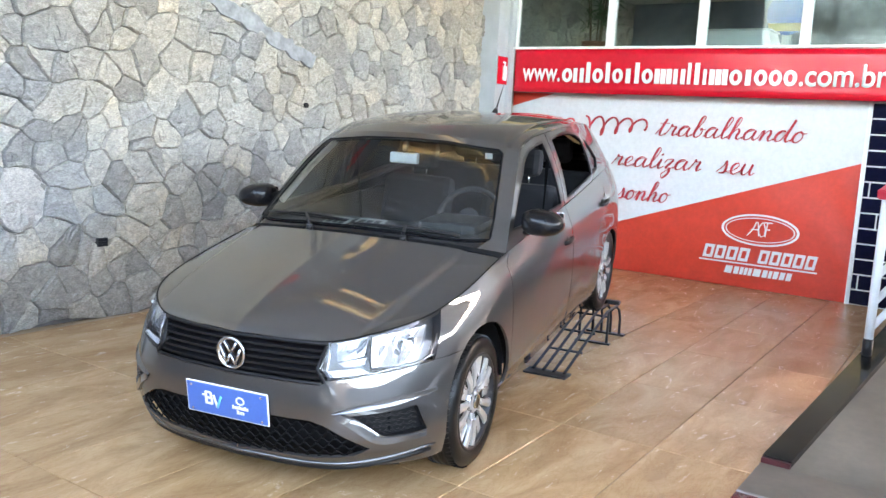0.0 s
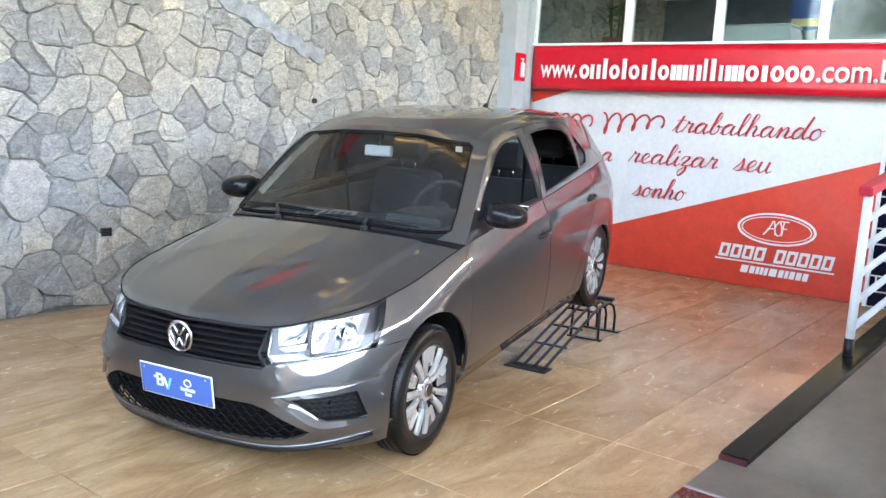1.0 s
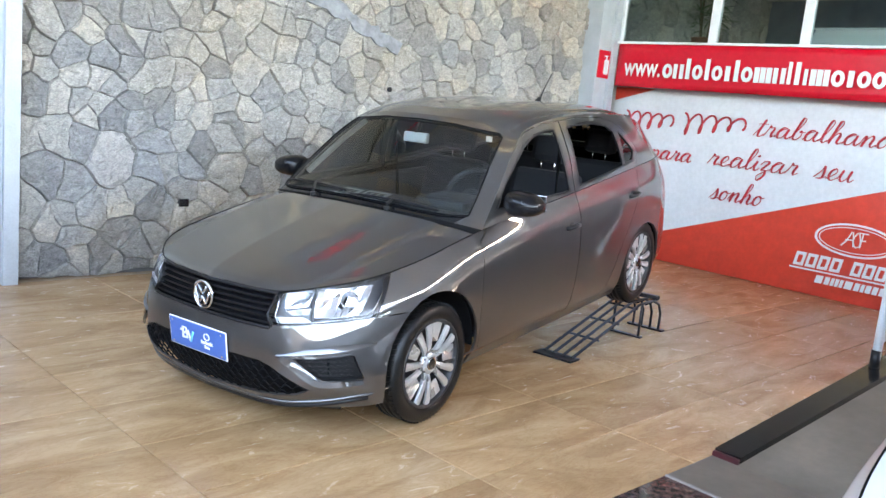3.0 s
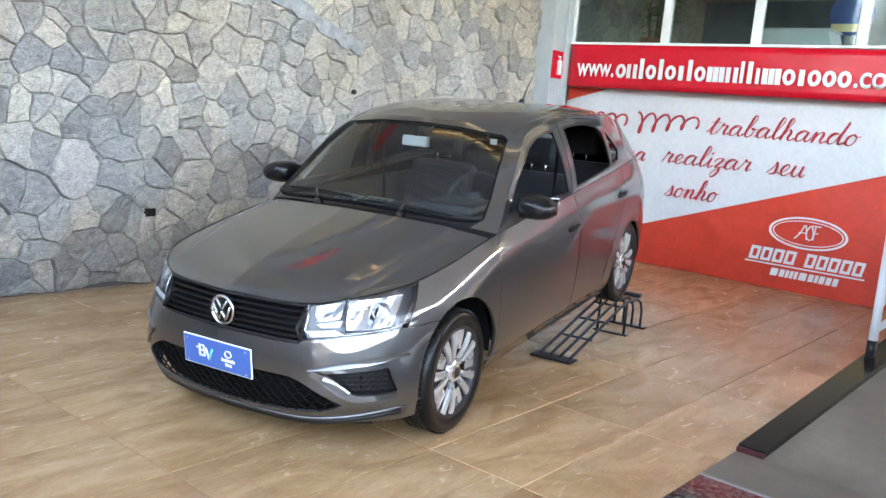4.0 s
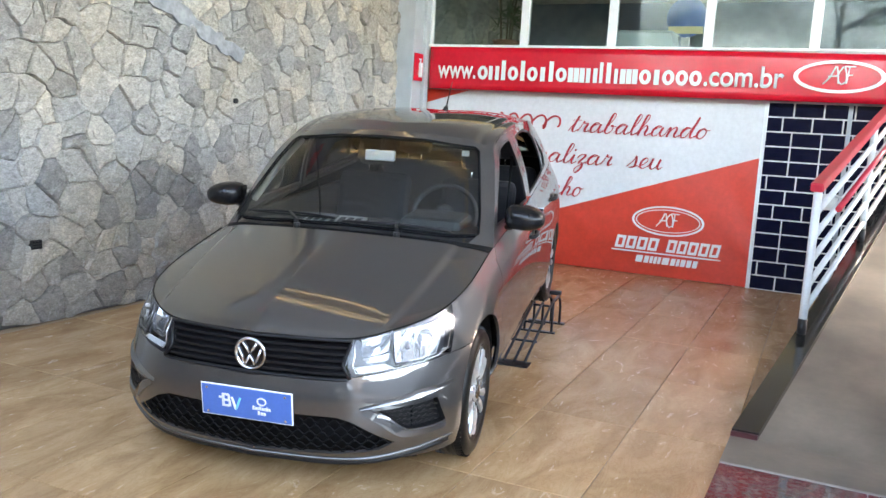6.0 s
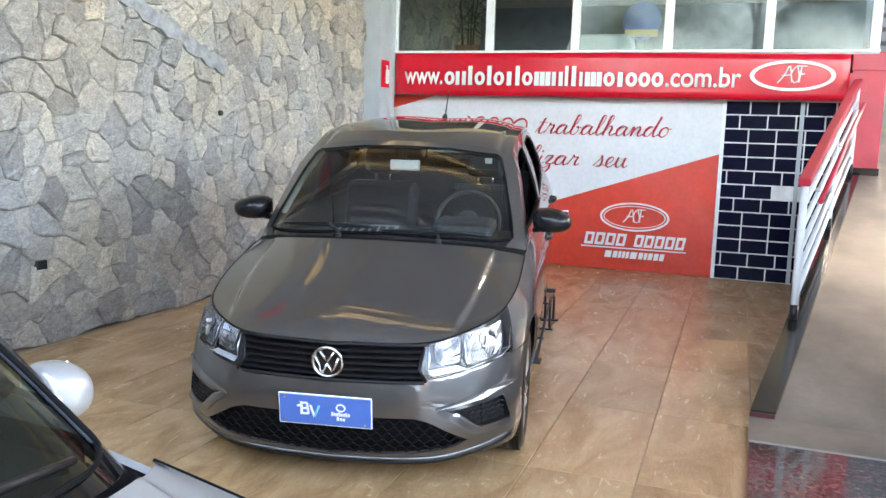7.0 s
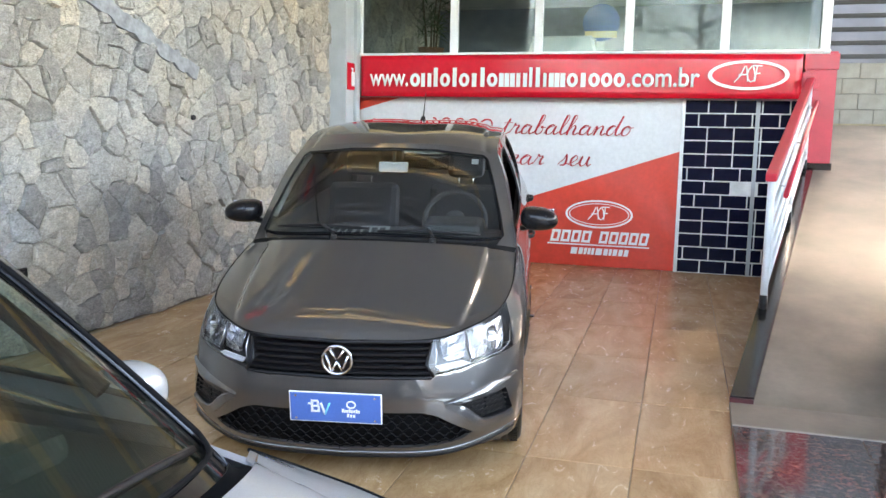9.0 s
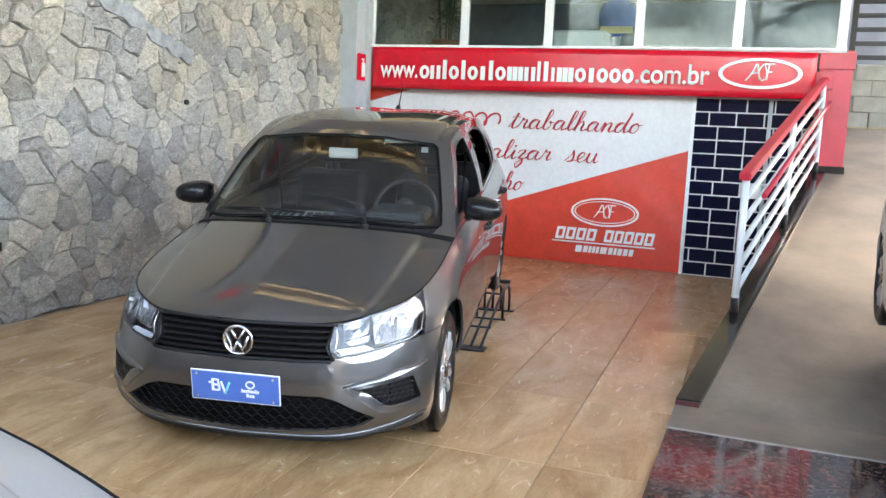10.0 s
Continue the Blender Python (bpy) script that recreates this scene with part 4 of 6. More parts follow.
def cut_faces(bm, poly, a, b, keep):
    """Cuts the sheet along a polygon seen along the third axis; returns the faces inside it."""
    third = 3 - a - b
    for (x0, y0), (x1, y1) in zip(poly, poly[1:] + poly[:1]):
        lo, hi = (min(x0, x1) - 0.004, min(y0, y1) - 0.004), (max(x0, x1) + 0.004, max(y0, y1) + 0.004)
        fs = []
        for f in bm.faces:
            us, vs = [v.co[a] for v in f.verts], [v.co[b] for v in f.verts]
            if max(us) > lo[0] and min(us) < hi[0] and max(vs) > lo[1] and min(vs) < hi[1] and keep(f.calc_center_median()):
                fs.append(f)
        if not fs:
            continue
        nrm, co = Vector((0, 0, 0)), Vector((0, 0, 0))
        nrm[a], nrm[b] = -(y1 - y0), x1 - x0
        co[a], co[b], co[third] = x0, y0, 0
        if nrm.length < 1e-6:
            continue
        es = list({e for f in fs for e in f.edges})
        vs = list({v for f in fs for v in f.verts})
        bmesh.ops.bisect_plane(bm, geom=vs + es + fs, plane_co=co, plane_no=nrm.normalized(), dist=1e-5)
    got = []
    for f in bm.faces:
        c = f.calc_center_median()
        if keep(c) and in_poly((c[a], c[b]), poly):
            got.append(f)
    return got


def take(bm, faces):
    """Moves faces out of a sheet into a sheet of their own."""
    keep = {f.index for f in faces}
    bm.faces.index_update()
    keep = {f.index for f in faces}
    out = bm.copy()
    out.faces.ensure_lookup_table()
    bmesh.ops.delete(out, geom=[f for f in out.faces if f.index not in keep], context="FACES")
    bmesh.ops.delete(bm, geom=faces, context="FACES")
    return out


def rim(bm, gap=0.002, depth=0.014, spare=None):
    """Draws the panel's edge in by a hair and folds it back, so that a joint shows."""
    bm.normal_update()
    edges = [e for e in bm.edges if e.is_boundary and not (spare and all(spare(v.co) for v in e.verts))]
    verts = {v for e in edges for v in e.verts}
    move = {}
    for v in verts:
        c = sum((f.calc_center_median() for f in v.link_faces), Vector()) / len(v.link_faces)
        d = c - v.co
        if d.length > 1e-6:
            move[v] = d.normalized() * gap
    normals = {v: v.normal.copy() for v in verts}
    for v, d in move.items():
        v.co += d
    back = {v: normals[v] for v in verts}
    got = bmesh.ops.extrude_edge_only(bm, edges=edges)
    new_v = [g for g in got["geom"] if isinstance(g, bmesh.types.BMVert)]
    for w in new_v:
        src = min((e.other_vert(w) for e in w.link_edges if e.other_vert(w) in back), key=lambda q: (q.co - w.co).length, default=None)
        if src is not None:
            w.co = w.co - back[src] * depth
    for f in bm.faces:
        f.smooth = True


def mesh_of(bm):
    me = bpy.data.meshes.new("tmp")
    bm.to_mesh(me)
    return me


def mirror_join(bm):
    """The half sheet and its mirror image in one, joined in the middle."""
    me = mesh_of(bm)
    bm.free()
    b = bmesh.new()
    b.from_mesh(me)
    n = len(b.verts)
    nf = len(b.faces)
    b.from_mesh(me)
    b.verts.ensure_lookup_table()
    b.faces.ensure_lookup_table()
    for v in b.verts[n:]:
        v.co.x = -v.co.x
    bmesh.ops.reverse_faces(b, faces=b.faces[nf:])
    bmesh.ops.remove_doubles(b, verts=[v for v in b.verts if abs(v.co.x) < 0.002], dist=0.0015)
    bpy.data.meshes.remove(me)
    return b


def mirror_half(bm):
    b = bm.copy()
    for v in b.verts:
        v.co.x = -v.co.x
    bmesh.ops.reverse_faces(b, faces=b.faces)
    return b


def sharp_edges(ob, angle=35):
    """Smooth shading with the sharp folds kept."""
    ob.data.shade_smooth()
    ob.data.set_sharp_from_angle(angle=radians(angle))
    return ob


def pair(name, bm, mat_, label="", parent=None):
    """The part and its mirror image, as two parts."""
    other = mirror_half(bm)
    return sharp_edges(part(name, bm, mat_, parent or car, label)), sharp_edges(part(name, other, mat_, parent or car, label))


def face_out(bm, inside=(0, 1.1, 0.6)):
    """Turns all faces of an open sheet outwards."""
    bm.normal_update()
    for f in bm.faces:
        c = f.calc_center_median()
        if f.normal.dot(c - Vector((0, min(2.2, max(0.2, c.y)), inside[2]))) < 0:
            f.normal_flip()
    bm.normal_update()


def circle_poly(y, z, r, n=40):
    return [(y + r * math.cos(k * math.tau / n), z + r * math.sin(k * math.tau / n)) for k in range(n)]


# sheet one: the band; wheel arches out, then the panels
band = grid_mesh(half_band(230, 44))
face_out(band)
WHEEL_R, ARCH_R = 0.300, 0.352
for yc in (0.0, 2.467):
    dead = cut_faces(band, circle_poly(yc, 0.315, ARCH_R), 1, 2, lambda c: c.x > 0.55)
    bmesh.ops.delete(band, geom=dead, context="FACES")
front = lambda c: c.y < -0.26
LAMP_FRONT = [(.404, .740), (.50, .765), (.60, .79), (.70, .82), (.86, .83), (.86, .618), (.72, .612), (.57, .596), (.416, .575), (.377, .620)]
LAMP_SIDE = [(-.95, .50), (-.95, .92), (-.20, .92), (-.236, .790), (-.290, .715), (-.345, .650), (-.378, .612), (-.42, .56), (-.50, .50)]
lamp_area = lambda c: c.y < -0.15 and c.x > 0.3 and c.z > 0.5
cut_faces(band, LAMP_FRONT, 0, 2, lamp_area)
cut_faces(band, LAMP_SIDE, 1, 2, lamp_area)
inside_lamp = []
for f in band.faces:
    c = f.calc_center_median()
    if lamp_area(c) and in_poly((c.x, c.z), LAMP_FRONT) and in_poly((c.y, c.z), LAMP_SIDE):
        inside_lamp.append(f)
lamp = take(band, inside_lamp)
grille = take(band, cut_faces(band, [(-.02, .745), (.404, .745), (.377, .620), (.412, .572), (.30, .562), (-.02, .556)], 0, 2, front))
intake = take(band, cut_faces(band, [(-.02, .412), (.37, .415), (.43, .395), (.575, .300), (.52, .268), (.33, .243), (-.02, .224)], 0, 2, front))
fog = take(band, cut_faces(band, [(.510, .440), (.712, .456), (.742, .350), (.622, .342), (.606, .350)], 0, 2, front))
bumper = take(band, cut_faces(band, [(-.95, .0), (-.17, .0), (-.17, .609), (-.378, .614), (-.50, .68), (-.60, .76), (-.95, .78)], 1, 2, lambda c: c.y < -0.12))
fdoor = take(band, cut_faces(band, [(.50, 1.03), (.48, .885), (.405, .84), (.375, .67), (.365, .45), (.38, .30), (.42, .262), (1.40, .262), (1.432, .56), (1.430, .79), (1.442, .98), (1.442, 1.03)], 1, 2, lambda c: c.x > 0.6))
rdoor = take(band, cut_faces(band, [(1.446, 1.06), (1.446, .98), (1.434, .79), (1.436, .56), (1.404, .262), (1.88, .262), (1.95, .36), (2.04, .52), (2.16, .68), (2.32, .90), (2.40, 1.03), (2.41, 1.10)], 1, 2, lambda c: c.x > 0.6))
rear_bumper = take(band, cut_faces(band, [(2.80, .2), (3.3, .2), (3.3, .62), (2.86, .62), (2.76, .55)], 1, 2, lambda c: c.y > 2.6))
tail_lamp = take(band, cut_faces(band, [(2.84, .78), (2.90, 1.04), (3.08, 1.03), (3.11, .84)], 1, 2, lambda c: c.y > 2.6 and c.x > 0.45))
mid_line = lambda p: abs(p.x) < 0.004
for b in (band, bumper, fdoor, rdoor, rear_bumper):
    rim(b, spare=mid_line)
sharp_edges(part("body", mirror_join(band), M["paint"], car))
front_bumper = sharp_edges(part("front_bumper", mirror_join(bumper), M["paint"], car))
fd = pair("front_door", fdoor, M["paint"])
rd = pair("rear_door", rdoor, M["paint"])
sharp_edges(part("rear_bumper", mirror_join(rear_bumper), M["paint"], car))
pair("tail_lamp", tail_lamp, M["red_lens"], "red tail lamp")


def pushed(bm, amount):
    """The sheet moved along its normals."""
    bm.normal_update()
    n = {v: v.normal.copy() for v in bm.verts}
    for v in bm.verts:
        v.co += n[v] * amount
    return bm


# dark shell behind the joints, with the wheel housings
shell = grid_mesh(half_band(120, 20, 0.03))
for v in shell.verts:
    v.co.z -= 0.02
for yc in (0.0, 2.467):
    bmesh.ops.delete(shell, geom=cut_faces(shell, circle_poly(yc, 0.315, 0.37, 24), 1, 2, lambda c: c.x > 0.5), context="FACES")
bmesh.ops.delete(shell, geom=[f for f in shell.faces if f.calc_center_median().y < -0.22], context="FACES")
part("inner_shell", mirror_join(shell), M["soft_black"], car, "black inner shell")
for yc in (0.0, 2.467):
    g = np.array([[(x, yc + 0.362 * math.cos(a), 0.315 + 0.362 * math.sin(a)) for x in (0.772 if yc < 1 else 0.755, 0.5)] for a in np.linspace(-0.05, math.pi + 0.05, 30)])
    bm = grid_mesh(g)
    back_wall = bm.faces.new([bm.verts.new((0.5, yc + 0.362 * math.cos(a), 0.315 + 0.362 * math.sin(a))) for a in np.linspace(-0.05, math.pi + 0.05, 30)])
    pair("wheel_housing", bm, M["soft_black"], "black plastic wheel housing")
# floor pan
part("underbody", box((-0.48, -0.52, 0.20), (0.48, 2.95, 0.26), 0.02), M["soft_black"], car, "black underbody")

# sheet two: bonnet, scuttle, windscreen, sides, roof, tailgate
TOPC = guides[0]
t_lamp, t_hood, t_cowl, t_tail = t_at(TOPC, 1, -.34, 0, .5), t_at(TOPC, 1, .37, 0, .6), t_at(TOPC, 1, .45, 0, .6), t_at(TOPC, 1, 3.0, .5, 1)
hood_back = spline([(0, .165, .968), (.30, .182, .960), (.52, .232, .942), (.65, .300, .915), at(TOPC, t_hood)])
hood_mid = spline([(0, -.700, .714), (0, -.665, .745), (0, -.58, .782), (0, -.42, .832), (0, -.18, .892), (0, .165, .968)])
g = coons(along(TOPC, 0, t_lamp), hood_back, hood_mid, along(TOPC, t_lamp, t_hood), 80, 80)
NU, NV = g.shape[:2]
for i in range(NU):
    for j in range(NV):
        u, v = i / (NU - 1), j / (NV - 1)
        # two creases run from the lamps to the windscreen's corners
        c = 0.60 + 0.13 * v
        fade = min(1, v * 5) * min(1, (1 - v) * 6 + 0.2)
        step = 1 / (1 + math.exp((u - c) * 110))
        g[i, j, 2] += 0.026 * fade * (step - 1 + max(0, (u - c) / (1 - c)))
hood = grid_mesh(g)
bmesh.ops.remove_doubles(hood, verts=hood.verts, dist=1e-5)
face_out(hood)
rim(hood, 0.0042, 0.02, mid_line)
sharp_edges(part("hood", mirror_join(hood), M["paint"], car, "dark grey metallic bonnet with two creases"), 50)

# black line laid along the bonnet's edge for the shade in its gap
for s in (1, -1):
    line = TOPC(np.linspace(0.02, t_hood, 70)) * np.array([s, 1, 1])
    part("hood_seal", tube([tuple(p) for p in line], .0036, 6), M["soft_black"], car, "black line standing for the shade in the bonnet gap")

ws_low = spline([(0, .228, .964), (.30, .244, .958), (.56, .302, .938), (.665, .372, .916), at(TOPC, t_cowl)])
g = coons(hood_back, ws_low, spline([(0, .165, .955), (0, .20, .950), (0, .228, .964)]), along(TOPC, t_hood, t_cowl), 50, 10)
g[:, :, 2] -= 0.012 * np.sin(np.linspace(0, np.pi, 10))[None, :]
scuttle = mirror_join(grid_mesh(g))
part("scuttle", scuttle, M["soft_black"], car, "black plastic scuttle below the windscreen", smooth=True)

rail = spline([at(TOPC, t_cowl), (.694, .64, 1.065), (.644, .85, 1.246), (.598, 1.03, 1.352), (.602, 1.3, 1.410), (.606, 1.65, 1.428), (.598, 2.1, 1.418), (.575, 2.5, 1.388), (.555, 2.78, 1.325), (.578, 2.94, 1.19), (.586, 3.0, 1.095)])
t_a, t_b = t_at(rail, 1, .985, 0, .6), t_at(rail, 1, 2.78, .3, 1)
ws_top = spline([(0, .895, 1.405), (.25, .910, 1.399), (.45, .945, 1.376), at(rail, t_a)])
ws_mid = spline([(0, .228, .964), (0, .565, 1.212), (0, .895, 1.405)])
ws = grid_mesh(coons(ws_low, ws_top, ws_mid, along(rail, 0, t_a), 50, 50))
face_out(ws)
glass = take(ws, cut_faces(ws, [(-.02, .90), (.585, .88), (.662, .958), (.642, 1.045), (.585, 1.225), (.548, 1.318), (.518, 1.338), (.25, 1.370), (-.02, 1.377)], 0, 2, lambda c: True))
frame_ = take(glass, cut_faces(glass, [(-.02, .80), (.8, .80), (.8, .945), (.58, .958), (.30, .978), (-.02, .986)], 0, 2, lambda c: True))
rim(ws, 0.0, 0.01, mid_line)
sharp_edges(part("windscreen_frame", mirror_join(ws), M["paint"], car))
part("frit", pushed(mirror_join(frame_), -0.004), M["gloss_black"], car, "black lower edge of the windscreen", smooth=True)
glass = mirror_join(glass)
edge = sorted({v for e in glass.edges if e.is_boundary for v in e.verts}, key=lambda v: math.atan2(v.co.z - 1.15, v.co.x * .35))
part("windscreen_seal", tube([v.co + Vector((0, -.002, .003)) for v in edge[::2]], 0.005, 6, closed=True), M["soft_black"], car, "black rubber windscreen seal")
windscreen = part("windscreen", pushed(glass, -0.005), M["car_glass"], car, "clear windscreen glass", smooth=True)
windscreen.visible_shadow = False

tb = spline([at(TOPC, t_tail), (.588, 3.001, 1.0952), at(rail, 1.0)])
u_n, v_n = 150, 34
g = coons(along(TOPC, t_cowl, t_tail), rail, lambda t: np.repeat(TOPC(np.array(t_cowl))[None], len(t), 0), tb, u_n, v_n)
bulge = np.sin(np.linspace(0, np.pi, v_n))[None, :] * np.minimum(1, 5 * np.minimum(np.linspace(0, 1, u_n), np.linspace(1, 0, u_n)))[:, None]
g[..., 0] += 0.022 * bulge
side = grid_mesh(g)
bmesh.ops.remove_doubles(side, verts=side.verts, dist=1e-5)
face_out(side)
anyside = lambda c: True
FW = [(.600, .985), (.74, 1.110), (.86, 1.196), (.99, 1.270), (1.11, 1.318), (1.22, 1.342), (1.325, 1.350), (1.345, 1.18), (1.372, 1.002)]
RW = [(1.515, 1.022), (1.500, 1.18), (1.492, 1.356), (1.62, 1.368), (1.82, 1.370), (2.02, 1.350), (2.115, 1.310), (2.175, 1.11), (2.170, 1.082)]
QW = [(2.205, 1.300), (2.25, 1.278), (2.395, 1.170), (2.355, 1.108), (2.215, 1.094)]


def grown(poly, d):
    """The polygon drawn out by about d."""
    cx, cy = sum(p[0] for p in poly) / len(poly), sum(p[1] for p in poly) / len(poly)
    return [(x + d * (x - cx) / math.hypot(x - cx, y - cy), y + d * (y - cy) / math.hypot(x - cx, y - cy)) for x, y in poly]


for name, poly, parents in (("front_window", FW, fd), ("rear_window", RW, rd), ("quarter_window", QW, None)):
    outer = take(side, cut_faces(side, grown(poly, 0.016), 1, 2, anyside))
    pane = take(outer, cut_faces(outer, poly, 1, 2, anyside))
    rim(outer, 0.0, 0.012)
    both = pair("window_seal", outer, M["black"], "black rubber window seal")
    pushed(pane, -0.008)
    panes = pair(name, pane, M["tint_glass" if name == "quarter_window" else "car_glass"], "clear side glass")
    for o in panes:
        o.visible_shadow = False
    if name != "quarter_window":
        # the glass of this side is wound down into the doors
        bpy.data.objects.remove(panes[0])
# the upper frames of the doors, cut free by their joints
door_top = take(side, cut_faces(side, [(.34, .86), (.48, .935), (.66, 1.10), (.85, 1.245), (1.03, 1.345), (1.20, 1.388), (1.41, 1.402), (1.442, .90)], 1, 2, anyside))
rear_top = take(side, cut_faces(side, [(1.446, .90), (1.415, 1.402), (1.68, 1.412), (1.98, 1.402), (2.16, 1.370), (2.29, 1.315), (2.46, 1.18), (2.40, 1.03), (2.34, .95)], 1, 2, anyside))
for b in (side, door_top, rear_top):
    rim(b, 0.002, 0.012)
pair("pillar", side, M["paint"])
pair("door_frame", door_top, M["paint"])
pair("door_frame", rear_top, M["paint"])

roof_mid = spline([(0, .895, 1.405), (0, 1.08, 1.446), (0, 1.58, 1.474), (0, 2.25, 1.455), (0, 2.80, 1.392)])
tail_top = spline([(0, 2.84, 1.395), (.3, 2.825, 1.385), at(rail, t_b)])
g = coons(ws_top, tail_top, roof_mid, along(rail, t_a, t_b), 60, 60)
for i in range(60):
    # shallow channel beside the roof's edge
    g[i, :, 2] -= 0.008 * math.exp(-((i / 59 - 0.87) / 0.035) ** 2)
roof = grid_mesh(g)
face_out(roof)
rim(roof, 0.0, 0.012, mid_line)
sharp_edges(part("roof", mirror_join(roof), M["paint"], car), 60)
tail_low = spline([(0, 3.08, 1.095), (.35, 3.05, 1.095), at(TOPC, t_tail)])
tg = grid_mesh(coons(tail_top, tail_low, spline([(0, 2.84, 1.395), (0, 2.99, 1.24), (0, 3.08, 1.095)]), along(rail, t_b, 1.0), 40, 30))
face_out(tg)
tgl = take(tg, cut_faces(tg, [(-.02, 1.345), (.42, 1.335), (.50, 1.13), (-.02, 1.12)], 0, 2, anyside))
rim(tg, 0.0, 0.012, mid_line)
part("tailgate", mirror_join(tg), M["paint"], car, smooth=True)
part("rear_screen", mirror_join(tgl), M["tint_glass"], car, "heated rear screen glass", smooth=True).visible_shadow = False
part("spoiler", box((-.44, 2.76, 1.352), (.44, 2.90, 1.374), 0.01), M["paint"], car)

# radiator grille: dark backing with slats that follow the nose
part("grille_backing", pushed(mirror_join(grille), -0.045), M["soft_black"], car, "black grille backing", smooth=True)
upper_grille = thing("upper_grille", "black slatted radiator grille", "")
upper_grille.parent = car
bm = bmesh.new()
for z0 in (.708, .560):
    lim = .398 if z0 > .6 else .40
    add_tube(bm, [on_nose(x, z0 + (0 if z0 > .6 else .004), 0.0) for x in np.linspace(-lim, lim, 25)], 0.0075, 6)
for s in (1, -1):
    add_tube(bm, [on_nose(s * .393, .698, 0), on_nose(s * .376, .617, 0), on_nose(s * .408, .566, 0)], 0.0075, 6)
part("grille_frame", bm, M["black"], upper_grille)
for k in range(5):
    z0 = .582 + .0245 * k
    b = bmesh.new()
    lim = .372 + .02 * abs(k - 2) / 2
    r0 = None
    for x in np.linspace(-lim, lim, 41):
        p = on_nose(x, z0, -0.006)
        ring = [b.verts.new(p + Vector((0, dy, dz))) for dy, dz in ((0, -.0045), (-.001, .0045), (.032, .0075), (.032, -.002))]
        if r0:
            for i in range(4):
                b.faces.new((r0[i], r0[(i + 1) % 4], ring[(i + 1) % 4], ring[i]))
        r0 = ring
    bmesh.ops.recalc_face_normals(b, faces=b.faces)
    part("slat", b, M["black"], upper_grille)

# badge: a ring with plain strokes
badge = part("badge", lathe([(-.012, .0), (-.012, .062), (.002, .070), (.010, .068), (.012, .062), (.009, .057), (.003, .056), (.003, 0)], 48), M["chrome"], car, "round chrome badge")
badge.matrix_basis = pose(0.0, -.727, .636, 0, 0, -90)
bd = part("badge_field", lathe([(.004, .056), (.0045, 0)], 40), M["gloss_black"], badge, "black badge field")
bm = bmesh.new()
for a, b_ in (((-.030, .046), (-.003, .006)), ((.030, .046), (.003, .006)), ((-.048, .022), (-.022, -.046)), ((.048, .022), (.022, -.046)), ((-.022, -.046), (0, -.004)), ((.022, -.046), (0, -.004))):
    add_tube(bm, [(.008, a[0], a[1]), (.008, b_[0], b_[1])], .0055, 6)
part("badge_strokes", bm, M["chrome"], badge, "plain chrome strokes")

# lower intake and fog recesses, with a honeycomb of bars
g = np.array([[on_nose(x, z, -.075) for z in np.linspace(.17, .70, 14)] for x in np.linspace(-.60, .60, 36)])
part("radiator_panel", grid_mesh(g), M["soft_black"], car, "black panel behind the grilles", smooth=True)
part("intake_backing", pushed(mirror_join(intake), -0.05), M["soft_black"], car, "black intake backing", smooth=True)


def in_intake(x, z):
    return in_poly((abs(x), z), [(-.02, .412), (.37, .415), (.43, .395), (.575, .300), (.52, .268), (.33, .243), (-.02, .224)])


honey = thing("lower_grille", "black honeycomb lower grille", "")
honey.parent = car
rows = [.246, .275, .304, .333, .362, .391]
for k, z0 in enumerate(rows):
    b = bmesh.new()
    run = []
    for i in range(-46, 47):
        x = i * .0125
        z = z0 + (.0075 if ((i // 2 + k) % 2) else -.0075)
        if in_intake(x, min(max(z, .23), .40)):
            run.append(on_nose(x, z, -.012))
        elif len(run) > 1:
            add_tube(b, run, .0042, 5)
            run = []
        else:
            run = []
    if len(run) > 1:
        add_tube(b, run, .0042, 5)
    for i in range(-46, 47):
        if i % 4 == (0 if k % 2 else 2) and k < len(rows) - 1 and in_intake(i * .0125, z0 + .012):
            add_tube(b, [on_nose(i * .0125, z0 + .006, -.012), on_nose(i * .0125 + .006, z0 + .022, -.012)], .0036, 5)
    bmesh.ops.recalc_face_normals(b, faces=b.faces)
    part("honeycomb_bar", b, M["soft_black"], honey)
fb = pushed(fog, -0.03)
rim(fb, 0, -0.03)
fogs = pair("fog_recess", fb, M["black"], "black honeycomb fog lamp recess")
for s, own in ((1, fogs[0]), (-1, fogs[1])):
    for k in range(4):
        b = bmesh.new()
        z0 = .372 + .021 * k
        x0 = .598 - .020 * k
        add_tube(b, [on_nose(s * x, z0 + (.004 if int(i) % 2 else -.004), -.014) for i, x in enumerate(np.linspace(x0, .705, 13))], .0036, 5)
        part("honeycomb_bar", b, M["black"], own)


